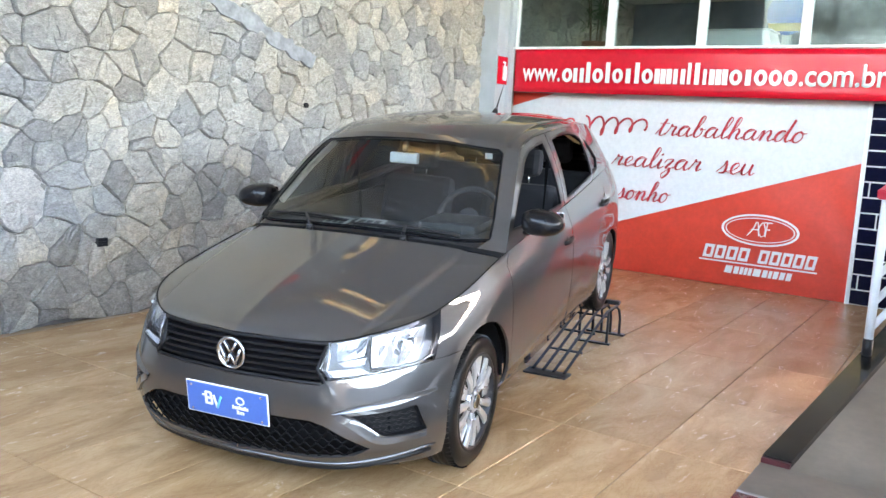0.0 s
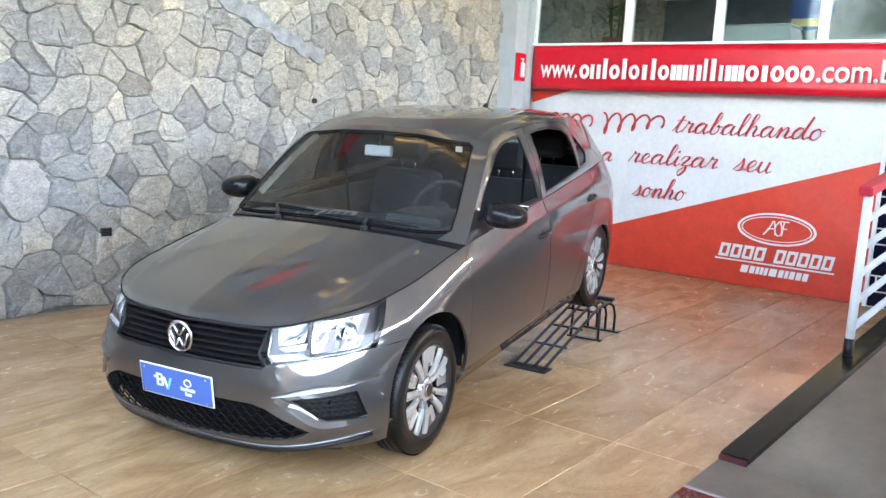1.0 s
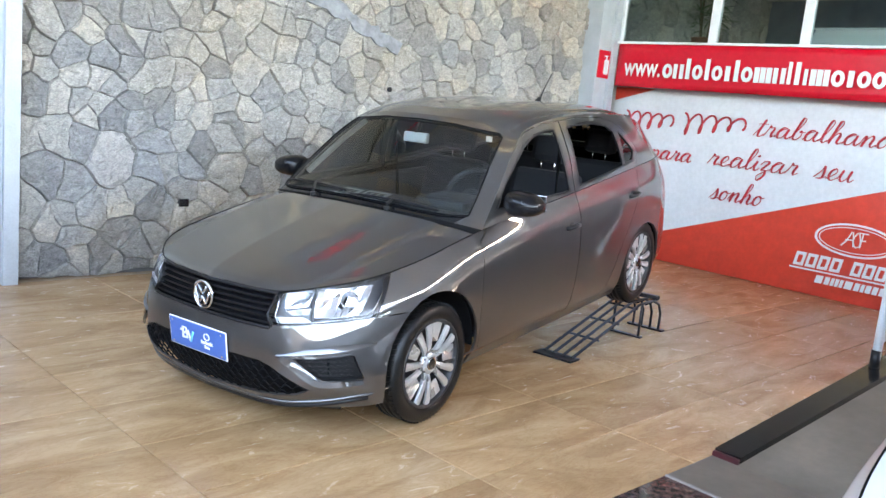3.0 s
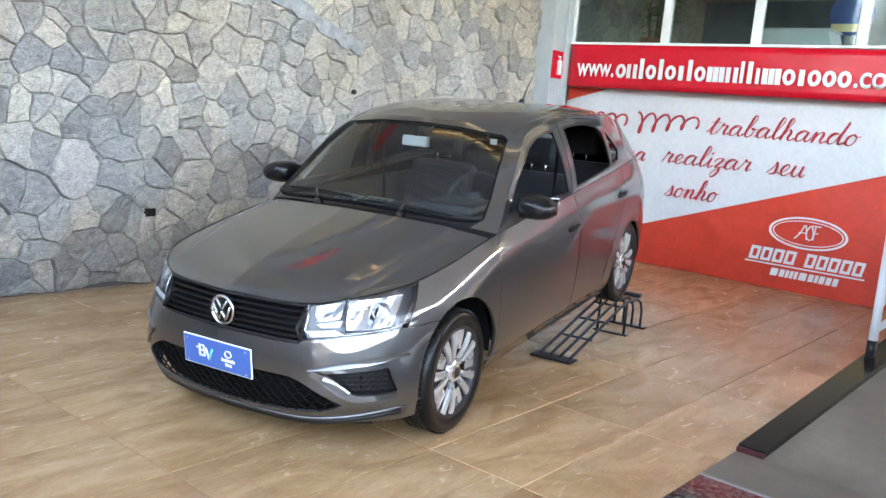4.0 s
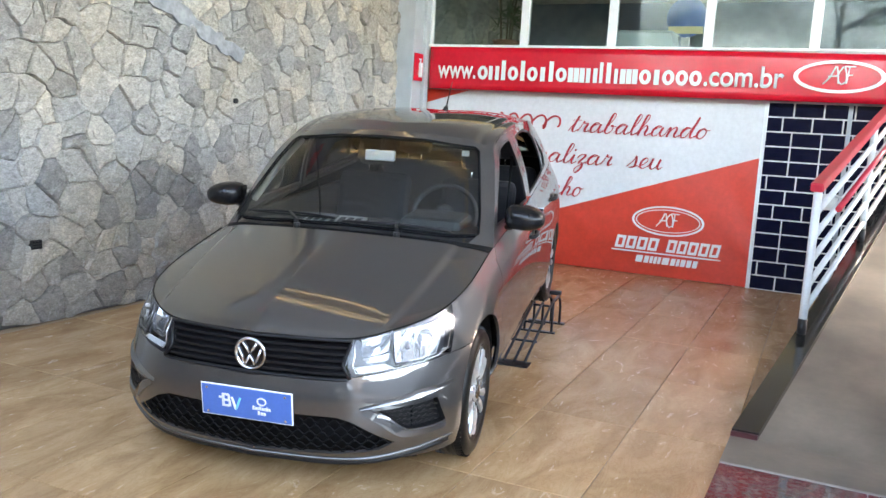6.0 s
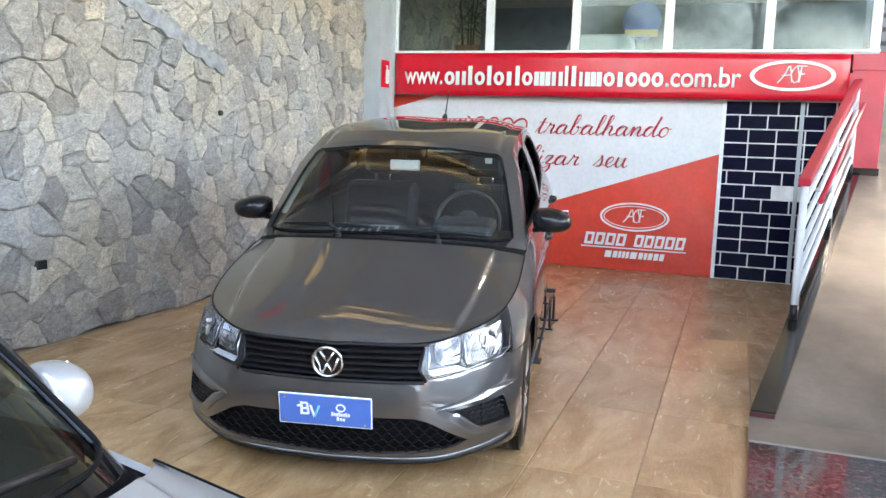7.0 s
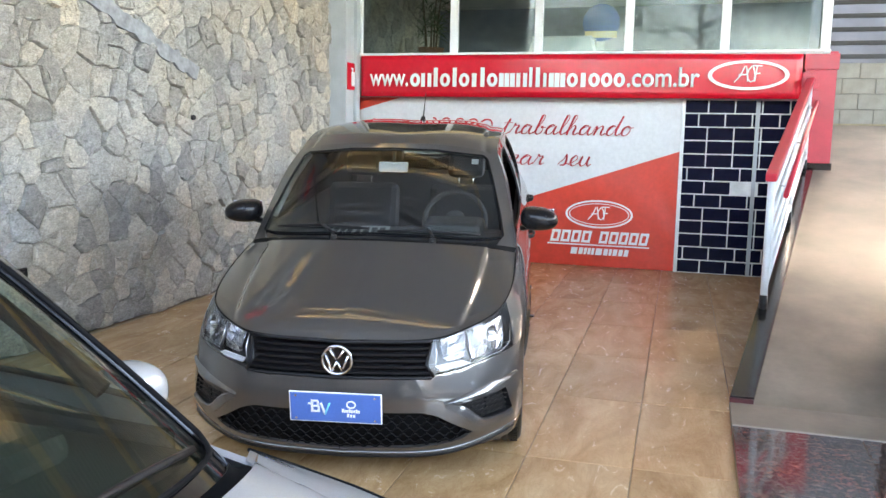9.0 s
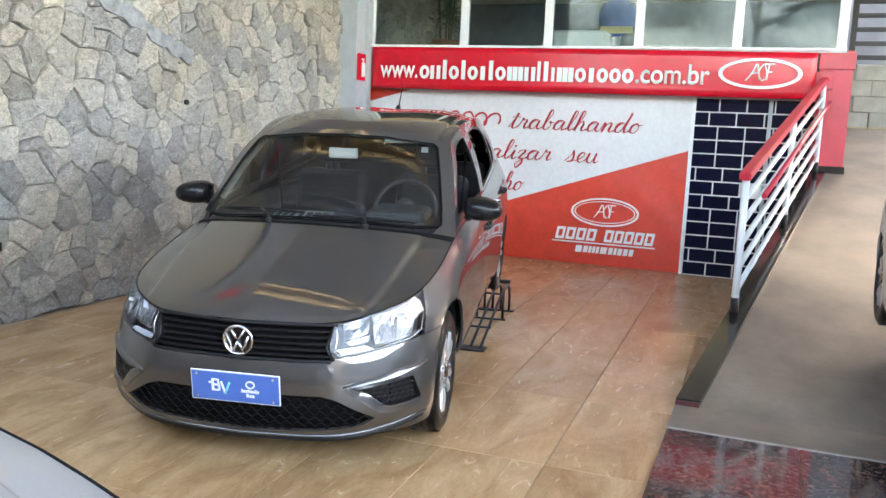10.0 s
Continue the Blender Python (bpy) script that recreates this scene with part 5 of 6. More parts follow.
def ribbon(points, width, shape, side, name, mat_, parent, label=""):
    """A raised strip on the nose along points (x, z); width a number or one a point."""
    ps = spline([(x, 0, z) for x, z in points])(np.linspace(0, 1, 40))
    w = np.interp(np.linspace(0, 1, 40), np.linspace(0, 1, len(width)), width)
    b = bmesh.new()
    prev = None
    for i in range(40):
        d = ps[min(i + 1, 39)] - ps[max(i - 1, 0)]
        nx, nz = -d[2], d[0]
        L = math.hypot(nx, nz)
        nx, nz = nx / L, nz / L
        ring = []
        for o, lift in shape:
            o *= side
            ring.append(b.verts.new(on_nose(ps[i][0] + nx * w[i] * o, ps[i][2] + nz * w[i] * o, lift)))
        if prev:
            for k in range(3):
                b.faces.new((prev[k], prev[k + 1], ring[k + 1], ring[k]))
        prev = ring
    bmesh.ops.recalc_face_normals(b, faces=b.faces)
    face_out(b)
    return sharp_edges(part(name, b, mat_, parent, label), 40)


for s in (1, -1):
    # crest over the recess, its upper face tilted up
    ribbon([(s * .455, .455), (s * .56, .474), (s * .65, .487), (s * .755, .502)], [.005, .014, .020, .004], ((-1, -.003), (-.6, .011), (.2, .008), (1, -.002)), s, "bumper_fold", M["paint"], front_bumper)
    # ledge below the recess
    ribbon([(s * .470, .447), (s * .53, .408), (s * .59, .350), (s * .622, .332), (s * .67, .330), (s * .740, .334)], [.016, .021, .022, .019, .016, .012], ((-1, -.004), (-.75, .012), (.70, .008), (1, -.002)), s, "bumper_fold", M["paint"], front_bumper)
# lip under the bumper
LIP_Z = lambda x: .205 + .062 * min(1.0, abs(x) / .72) ** 3
bm = bmesh.new()
add_tube(bm, [on_nose(x, LIP_Z(x), .002) for x in np.linspace(-.78, .78, 60)], .0065, 8)
part("lip", bm, M["paint"], front_bumper)
bm = bmesh.new()
add_tube(bm, [on_nose(x, LIP_Z(x) - .018, -.004) for x in np.linspace(-.74, .74, 50)], .013, 8)
part("lower_lip", bm, M["black"], front_bumper, "black lower lip")

# head lamps: lens over a dark housing with faceted reflectors
lens_half = lamp.copy()
bucket = pushed(lamp.copy(), -0.050)
rim(bucket, 0, -0.047)
buckets = pair("lamp_housing", bucket, M["bezel_grey"], "dark grey lamp housing")
lenses = pair("lamp_lens", pushed(lens_half, -0.001), M["lens"], "clear head lamp lens")
for o in lenses:
    o.visible_shadow = False
lamp.free()
T_IN, T_TIP = t_at(TOPC, 0, .404, 0, .3), t_at(TOPC, 1, -.243, 0, .5)
LAMP_LOW = spline([(.416, -.677, .577), (.57, -.600, .596), (.68, -.475, .610), (.735, -.378, .616)])


def lamp_pt(u, v, depth, s=1):
    """A point of the lamp: u from the grille to the tip, v from its foot to its top, depth behind the lens."""
    top, low = np.array(at(TOPC, T_IN + (T_TIP - T_IN) * u)), np.array(at(LAMP_LOW, u))
    a = radians(14 + 58 * u)
    n = np.array([math.sin(a), -math.cos(a), 0.12])
    p = low + (top - low) * v + n * (0.016 * 4 * v * (1 - v) - depth)
    return Vector((s * p[0], p[1], p[2]))


def lamp_plate(uv, depth, s, cols=6, rows=3, relief=0.006, seed=1):
    """A four-cornered reflector of small facets, each with its own tilt."""
    r_ = random.Random(seed)
    b = bmesh.new()
    (a0, b0), (a1, b1), (a2, b2), (a3, b3) = uv

    def point(i, j):
        x, y = i / cols, j / rows
        u = (1 - x) * ((1 - y) * a0 + y * a3) + x * ((1 - y) * a1 + y * a2)
        v = (1 - x) * ((1 - y) * b0 + y * b3) + x * ((1 - y) * b1 + y * b2)
        return u, v, depth + 0.022 * (1 - (2 * x - 1) ** 2) * (1 - (2 * y - 1) ** 2)
    for i in range(cols):
        for j in range(rows):
            q = [point(i, j), point(i + 1, j), point(i + 1, j + 1), point(i, j + 1)]
            b.faces.new([b.verts.new(lamp_pt(u, v, d + r_.uniform(-relief, relief), s)) for u, v, d in q])
    rim_path = [point(i, 0) for i in range(cols)] + [point(cols, j) for j in range(rows)] + [point(cols - i, rows) for i in range(cols)] + [point(0, rows - j) for j in range(rows)]
    add_tube(b, [lamp_pt(u, v, d - 0.004, s) for u, v, d in rim_path], .0026, 5, closed=True)
    return b


for s, own in ((1, buckets[0]), (-1, buckets[1])):
    part("main_reflector", lamp_plate(((.36, .13), (.80, .08), (.86, .80), (.33, .92)), .020, s, 7, 3, .004, 5), M["reflector"], own, "bright faceted main reflector")
    part("inner_reflector", lamp_plate(((.07, .46), (.28, .50), (.30, .92), (.05, .92)), .018, s, 3, 2, .003, 6), M["reflector"], own, "small faceted turn lamp reflector")
    part("side_reflector", lamp_plate(((.12, .27), (.30, .26), (.31, .42), (.06, .40)), .030, s, 3, 1, .003, 7), M["reflector"], own)
    part("light_strip", lamp_plate(((.05, .04), (.34, .06), (.26, .19), (.00, .22)), .008, s, 5, 1, .001, 8), M["print_white"], own, "clear white light strip")
    b = lathe([(-.004, .0), (.0, .010), (.006, .026), (.014, .038), (.017, .041), (.013, .043), (0.0, .040)], 26)
    way = lamp_pt(.66, .52, 0, s) - lamp_pt(.66, .52, .05, s)
    b.transform(Matrix.Translation(lamp_pt(.66, .52, .042, s)) @ way.to_track_quat("X", "Z").to_matrix().to_4x4())
    bmesh.ops.recalc_face_normals(b, faces=b.faces)
    part("bowl", b, M["chrome"], own, "round chrome reflector")
    bulb = part("bulb", lathe([(-.01, .006), (.02, .009), (.026, .0)], 12), M["print_white"], own, "bulb")
    bulb.matrix_basis = Matrix.Translation(lamp_pt(.66, .52, .034, s)) @ way.to_track_quat("X", "Z").to_matrix().to_4x4()
    part("divider", tube([lamp_pt(.31, .95, .012, s), lamp_pt(.315, .55, .016, s), lamp_pt(.36, .14, .012, s), lamp_pt(.62, .05, .010, s), lamp_pt(.83, .05, .012, s)], .0055, 6), M["bezel_grey"], own)
    part("edge_line", tube([lamp_pt(u, v, .004, s) for u, v in ((.0, .94), (.01, .55), (-.02, .28), (.02, .04), (.4, .03), (.8, .03), (.94, .12), (.97, .55))], .0028, 6), M["reflector"], own, "bright edge of the lens")

# number plate: a blue board with plain shapes
plate = thing("front_plate", "blue promotional board in place of the plate", "")
plate.parent = car
plate.matrix_basis = pose(-.002, -.768, .436, 4, 0, 0)
part("board", box((-.196, 0, -.066), (.196, .006, .066), 0.004), M["blue"], plate)
part("board_edge", box((-.1995, .002, -.0695), (.1995, .009, .0695), 0.003), M["print_white"], plate, "white board edge")
bm = bmesh.new()
for lo, hi in (((-.118, .012), (-.098, .020)), ((-.105, -.022), (-.095, .034)), ((-.105, .026), (-.075, .034)), ((-.105, .002), (-.072, .010)), ((-.105, -.022), (-.072, -.014)), ((-.079, .002), (-.070, .030)), ((-.076, -.020), (-.067, .006))):
    add_box(bm, (lo[0], -.0035, lo[1]), (hi[0], .0, hi[1]))
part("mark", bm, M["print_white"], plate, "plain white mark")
bm = bmesh.new()
add_tube(bm, [(-.062, -.002, .022), (-.045, -.002, -.030)], .005, 6, flat=1)
part("mark", bm, M["print_white"], plate, "plain white mark")
bm = bmesh.new()
add_tube(bm, [(-.045, -.002, -.030), (-.024, -.002, .022)], .005, 6)
part("mark", bm, M["cyan"], plate, "plain cyan mark")
part("mark", ring_slab(.021, .018, .006, .006, .003, 28), M["print_white"], plate, "plain white ring").matrix_basis = pose(.068, -.003, .018)
bm = bmesh.new()
for x0, x1, z in ((.028, .108, -.013), (.05, .088, -.034)):
    n = int((x1 - x0) / .0095)
    for i in range(n):
        add_box(bm, (x0 + i * (x1 - x0) / n, -.003, z - .006), (x0 + (i + .72) * (x1 - x0) / n, 0, z + .006 + (.004 if i % 3 == 0 else 0)))
part("writing", bm, M["print_white"], plate, "small white bars of writing")
for x in (-.17, .17):
    for z in (-.052, .052):
        part("screw", tube([(x, .002, z), (x, -.004, z)], .005, 8), M["chrome"], plate)

# wheels: tyre, rim, spokes
def build_wheel():
    w = thing("wheel", "wheel with a silver ten-spoke cover and black tyre", "")
    prof = [(-.078, .222), (-.084, .245), (-.092, .27), (-.078, .292), (-.062, .2985), (-.045, .300), (-.043, .294), (-.037, .294), (-.035, .300), (-.013, .3005), (-.011, .294), (-.005, .294), (-.003, .3005), (.021, .3005), (.023, .294), (.029, .294), (.031, .300), (.055, .2985), (.072, .292), (.086, .276), (.090, .25), (.087, .232), (.080, .222)]
    bm = lathe(prof, 72)
    for i in range(72):
        a = i * math.tau / 72
        for s, o in ((-1, 0), (1, .5)):
            b = a + o * math.tau / 72
            m_ = pose(0, 0, 0) @ Matrix.Rotation(b, 4, "X") @ Matrix.Translation((s * .052, 0, .2975))
            add_box(bm, (-.015, -.0018, -.004), (.02, .0018, .0042), 0, m_ @ Matrix.Rotation(0.35 * s, 4, "Z"))
    part("tyre", bm, M["rubber"], w, "black rubber tyre")
    part("rim", lathe([(.078, .206), (.084, .204), (.086, .196), (.076, .188), (.030, .183), (-.03, .18), (-.05, .17), (-.05, 0)], 60), M["dark_metal"], w, "dark wheel rim")
    part("rim_edge", lathe([(.074, .204), (.083, .2035), (.085, .199), (.082, .194), (.074, .193)], 60), M["alloy"], w, "silver rim edge")
    spoke = bmesh.new()
    ring = []
    for r, wd, x, t in ((.040, .014, .066, .02), (.075, .0125, .078, .018), (.12, .015, .084, .016), (.165, .018, .083, .014), (.197, .021, .078, .012)):
        ring.append([spoke.verts.new(p) for p in ((x - t, -wd, r), (x - .003, -wd * .92, r), (x + .002, 0, r), (x - .003, wd * .92, r), (x - t, wd, r))])
    for p, q in zip(ring, ring[1:]):
        for i in range(4):
            spoke.faces.new((p[i], p[i + 1], q[i + 1], q[i]))
    bmesh.ops.recalc_face_normals(spoke, faces=spoke.faces)
    sm = mesh_of(spoke)
    spoke.free()
    sm.materials.append(M["alloy"])
    for i in range(5):
        for o in (-10.5, 10.5):
            s = new("spoke", sm)
            s.parent = w
            s.matrix_basis = Matrix.Rotation(radians(72 * i + o), 4, "X") @ Matrix.Rotation(radians(o * 0.12), 4, "X")
        b = bmesh.new()
        q = [b.verts.new(p) for p in ((.070, -.024, .10), (.070, .024, .10), (.066, .040, .192), (.066, -.040, .192))]
        b.faces.new(q)
        m_ = Matrix.Rotation(radians(72 * i + 36), 4, "X")
        ex = bmesh.ops.extrude_face_region(b, geom=list(b.faces))
        bmesh.ops.translate(b, vec=(-.008, 0, 0), verts=[v for v in ex["geom"] if isinstance(v, bmesh.types.BMVert)])
        bmesh.ops.bevel(b, geom=list(b.edges), offset=.003, segments=2, affect="EDGES")
        b.transform(m_)
        bmesh.ops.recalc_face_normals(b, faces=b.faces)
        part("blade", b, M["alloy"], w, "flat silver blade between the spokes")
    part("hub", lathe([(.05, .056), (.066, .054), (.076, .044), (.078, .030), (.0785, 0)], 36), M["alloy"], w)
    cap = part("cap", lathe([(.078, .030), (.083, .028), (.085, .024), (.084, 0)], 30), M["gloss_black"], w, "round black centre cap")
    part("cap_ring", lathe([(.083, .030), (.087, .027), (.084, .024)], 30), M["chrome"], w)
    for i in range(5):
        bm = bmesh.new()
        add_tube(bm, [(.062, 0, .047), (.074, 0, .047)], .0065, 6)
        bm.transform(Matrix.Rotation(radians(72 * i + 36), 4, "X"))
        part("bolt", bm, M["dark_metal"], w)
    for ch in w.children:
        if ch.name.split(".")[0] not in ("tyre", "tread"):
            ch.matrix_basis = Matrix.Diagonal((1, 1.09, 1.09, 1)) @ ch.matrix_basis
    return w


wheel = build_wheel()
wheel.parent = car
wheel.matrix_basis = pose(.700, 0, WHEEL_R, 20)
for x, y, turn in ((-1, 0, 33), (1, 2.495, 51), (-1, 2.495, 7)):
    o = copy_thing(wheel, pose(.700 * x, y, WHEEL_R + (.066 if y > 1 else 0), turn, 0, 180 if x < 0 else 0))


# door mirrors
def mirror_body(s):
    b = bmesh.new()
    bmesh.ops.create_uvsphere(b, u_segments=28, v_segments=18, radius=1)
    for v in b.verts:
        x, y, z = v.co
        f = lambda a, p: math.copysign(abs(a) ** p, a)
        # boxy, flat behind, tapering to the outer end
        v.co = Vector((f(x, .78) * .100, (f(y, .82) * .090 if y < 0 else f(y, .5) * .075), f(z, .80) * (.060 - .010 * x) - .006 * x))
    b.transform(Matrix.Diagonal((s, 1, 1, 1)))
    bmesh.ops.recalc_face_normals(b, faces=b.faces)
    return b


for s in (1, -1):
    dm = thing("door_mirror", "black plastic door mirror", "")
    dm.parent = car
    dm.matrix_basis = pose(s * .856, .655, 1.018) @ Matrix.Scale(1.06, 4)
    part("shell", mirror_body(s), M["mirror_black"], dm, smooth=True)
    part("mirror_glass", box((-.080, .074, -.042), (.080, .078, .042), 0.001), M["mirror"], dm, "silver mirror glass")
    part("foot", tube([(-s * .085, .035, -.058), (-s * .05, .01, -.045), (-s * .02, .0, -.035)], [.03, .026, .03], 10, flat=.6), M["black"], dm)
    part("seam", tube([(s * .10 * math.cos(a), -.074 * math.sin(a) - .004, -.022 + .004 * math.cos(a)) for a in np.linspace(.25, math.pi - .25, 14)], .0022, 5), M["gloss_black"], dm)
    # black corner piece where the mirror meets the window
    # door handles
    for y, z in ((1.325, .800), (2.225, .893)):
        own = (fd if y < 1.5 else rd)[0 if s > 0 else 1]
        xo = .808 if y < 1.5 else .802
        b = bmesh.new()
        bmesh.ops.create_uvsphere(b, u_segments=20, v_segments=10, radius=1)
        b.transform(Matrix.Diagonal((.008, .052, .030, 1)))
        add_tube(b, [(s * .004, -.075, -.004), (s * .024, -.06, 0), (s * .030, 0, .002), (s * .024, .06, 0), (s * .004, .075, -.004)], .011, 8, flat=1.2)
        part("door_handle", b, M["black"], own, "black door handle", smooth=True).matrix_basis = pose(s * xo, y, z, 2)

# aerial on the roof
aerial = thing("aerial", "black roof aerial", "")
aerial.parent = car
aerial.matrix_basis = pose(0.0, 2.26, 1.452)
part("aerial_base", tube([(0, -.03, -.006), (0, .0, .018), (0, .02, .03)], [.022, .016, .008], 10), M["black"], aerial)
part("whip", tube([(0, .005, .018), (0, .08, .11), (0, .16, .195)], [.006, .0035, .0022], 8), M["black"], aerial)


# wipers
def on_screen(x, z, out=0.012):
    u = (z - .964) / (1.405 - .964)
    y = .228 + (.895 - .228) * u + .12 * (abs(x) / .62) ** 2 * (1 - .4 * u)
    return Vector((x, y - out * .6, z + out * .8))


for pivot, a, b_ in (((.30, .205, .960), (.00, .990), (.545, .972)), ((-.22, .200, .966), (-.56, .986), (-.05, 1.000))):
    wp = thing("wiper", "black windscreen wiper with arm and blade", "")
    wp.parent = car
    pa, pb = on_screen(*a), on_screen(*b_)
    mid_p = (pa + pb) / 2
    part("arm", tube([pivot, Vector(pivot) + Vector((0, .0, .03)), mid_p + Vector((0, -.008, .016))], [.012, .010, .006], 8), M["black"], wp)
    part("blade", tube([pa + (pb - pa) * t + Vector((0, -.004, .010 * math.sin(math.pi * t))) for t in np.linspace(0, 1, 9)], .0065, 6), M["black"], wp)
    part("blade_rubber", tube([pa + (pb - pa) * t + Vector((0, .002, -.004)) for t in np.linspace(0, 1, 9)], .004, 5), M["rubber"], wp)
    part("pivot_cap", tube([Vector(pivot) + Vector((0, 0, -.015)), Vector(pivot) + Vector((0, 0, .018))], .016, 10), M["black"], wp)
bm = bmesh.new()
for i in range(60):
    x = -.52 + i * 1.04 / 59
    add_box(bm, (x - .005, .182 + .14 * x * x, .9655 - .06 * x * x), (x + .005, .190 + .14 * x * x, .9705 - .06 * x * x))
part("scuttle_studs", bm, M["gloss_black"], car)

# ---- the car's inside ----
inside = thing("cabin", "black cabin with cloth seats and pale roof lining", "")
inside.parent = car
part("carpet", box((-.68, .25, .27), (.68, 2.75, .31), .02), M["seat"], inside)
bm = bmesh.new()
add_box(bm, (-.67, .37, .66), (.67, .78, .935), .05, seg=4)
part("dashboard", bm, M["dash"], inside, "dark grey moulded dashboard")
part("instrument_hood", box((.20, .55, .91), (.54, .85, .99), .035), M["dash"], inside)
for s in (1, -1):
    b = bmesh.new()
    add_box(b, (.70, .50, .30), (.735, 2.45, .93), .015)
    b.transform(Matrix.Diagonal((s, 1, 1, 1)))
    bmesh.ops.recalc_face_normals(b, faces=b.faces)
    part("door_lining", b, M["dash"], inside)
sw = thing("steering_wheel", "black three-spoke steering wheel", "")
sw.parent = car
sw.matrix_basis = pose(.36, .90, .945, 62)
part("wheel_rim", tube([(.183 * math.cos(a), .183 * math.sin(a), 0) for a in np.linspace(0, math.tau, 40, endpoint=False)], .014, 10, closed=True), M["dash"], sw)
part("boss", lathe([(-.02, .06), (.02, .065), (.03, .045), (.032, 0)], 24, "z"), M["dash"], sw)
for a in (180, 0, 270):
    part("wheel_spoke", box((.05, -.016, -.008), (.175, .016, .010), .006, Matrix.Rotation(radians(a), 4, "Z")), M["dash"], sw)


def build_seat(x, y, w=.50, rear=False):
    st = thing("car_seat", "black cloth car seat with headrest", "")
    st.parent = car
    st.matrix_basis = pose(x, y, .39)
    part("cushion", box((-w / 2, -.27, 0), (w / 2, .27, .16), .05), M["seat"], st)
    part("backrest", box((-w / 2, -.05, 0), (w / 2, .08, .58), .05, pose(0, .27, .10, -18)), M["seat"], st)
    for hx in ((0,) if not rear else (-.33, .33)):
        part("headrest", box((-.13, -.045, 0), (.13, .055, .18), .045, pose(hx, .44, .70, -12)), M["seat"], st)
        for p in (-.05, .05):
            part("headrest_post", tube([(hx + p, .43, .62), (hx + p, .445, .74)], .006, 8), M["chrome"], st)
    return st


build_seat(.36, 1.36)
build_seat(-.36, 1.36)
build_seat(0, 2.20, 1.24, True)
g = coons(spline([(-.52, .96, 1.335), (0, .92, 1.365), (.52, .96, 1.335)]), spline([(-.52, 2.66, 1.335), (0, 2.71, 1.365), (.52, 2.66, 1.335)]), spline([(-.52, .96, 1.335), (-.55, 1.75, 1.395), (-.52, 2.66, 1.335)]), spline([(.52, .96, 1.335), (.55, 1.75, 1.395), (.52, 2.66, 1.335)]), 12, 12)
g[1:-1, 1:-1, 2] += .03
part("roof_lining", grid_mesh(g), M["pale_trim"], inside, "pale roof lining", smooth=True)
for s in (1, -1):
    part("pillar_trim", tube([(s * .655, .60, 1.01), (s * .605, .84, 1.19), (s * .545, 1.0, 1.315)], .018, 8), M["pale_trim" if s < 0 else "dash"], inside)
    part("belt", tube([(s * .64, 1.42, 1.25), (s * .62, 1.44, .92), (s * .58, 1.41, .5)], .014, 6, flat=.3), M["soft_black"], inside, "black seat belt")
rm = thing("rear_view_mirror", "pale rear-view mirror behind the windscreen", "")
rm.parent = car
rm.matrix_basis = pose(0.0, .82, 1.272, -6)
part("mirror_back", box((-.086, -.012, -.030), (.086, .022, .030), .010), M["paper"], rm)
part("mirror_stalk", tube([(0, .0, .02), (0, .03, .09)], .012, 8), M["black"], rm)
# sticker and papers at the windscreen
sticker = part("sticker", box((.455, .872, 1.292), (.495, .875, 1.322), 0, None), M["paper"], car, "small white sticker on the windscreen")
for k, (x, y, w, d, rz) in enumerate(((-.06, .53, .13, .16, 4), (-.23, .50, .12, .14, -3))):
    pm = part("leaflet", box((-d / 2, -w / 2, 0), (d / 2, w / 2, .003)), M["dull_paper"], car, "printed leaflet on the dashboard")
    pm.matrix_basis = pose(x, y, .948 + .003 * k, 8, 0, rz)
    bm = bmesh.new()
    for i in range(3):
        add_box(bm, (-d * .4 + i * d * .28, -w * .35, .0031), (-d * .4 + i * d * .28 + d * .2, w * .3, .0045))
    part("print", bm, M["dash"], pm, "dark printed blocks").matrix_basis = Matrix.Identity(4)


# ---- steel ramps under the rear wheels ----
def wheel_ramp():
    rp = thing("wheel_ramp", "black tubular steel wheel ramp standing on the tiles", "ramp")
    H = .256
    for i in range(4):
        x = -.10 + .0667 * i
        part("runner", tube([(x, -.92, .012), (x, -.05, H - .014), (x, .02, H - .01), (x, .22, H - .01)], .0095, 8), M["dark_metal"], rp)
        part("hoop", tube([(x, .05, H - .02), (x, .18, H - .012), (x, .28, H - .05), (x, .33, .13), (x, .33, .012)], .0095, 8), M["dark_metal"], rp)
    for y, z in ((-.62, .092), (-.36, .163), (-.10, .234)):
        part("cross_bar", tube([(-.115, y, z - .012), (.115, y, z - .012)], .008, 8), M["dark_metal"], rp)
    part("foot_plate", box((-.135, -1.0, 0), (.135, -.88, .012), .003), M["dark_metal"], rp)
    part("rear_plate", box((-.14, .31, 0), (.14, .36, .014), .003), M["dark_metal"], rp)
    part("front_foot", box((-.125, -.02, 0), (.125, .02, .012), .003), M["dark_metal"], rp)
    for x in (-.10, .10):
        part("leg", tube([(x, 0, .012), (x, 0, H - .02)], .0095, 8), M["dark_metal"], rp)
    part("stop", box((-.115, .20, H - .008), (.115, .25, H + .022), .006), M["dark_metal"], rp)
    return rp


ramp_left = wheel_ramp()
ramp_left["group"] = "wheel ramps"
ramp_left.matrix_world = pose(-2.315, 5.553, 0, 0, 0, 8)
copy_thing(ramp_left, pose(-3.615, 5.30, 0, 0, 0, 8))


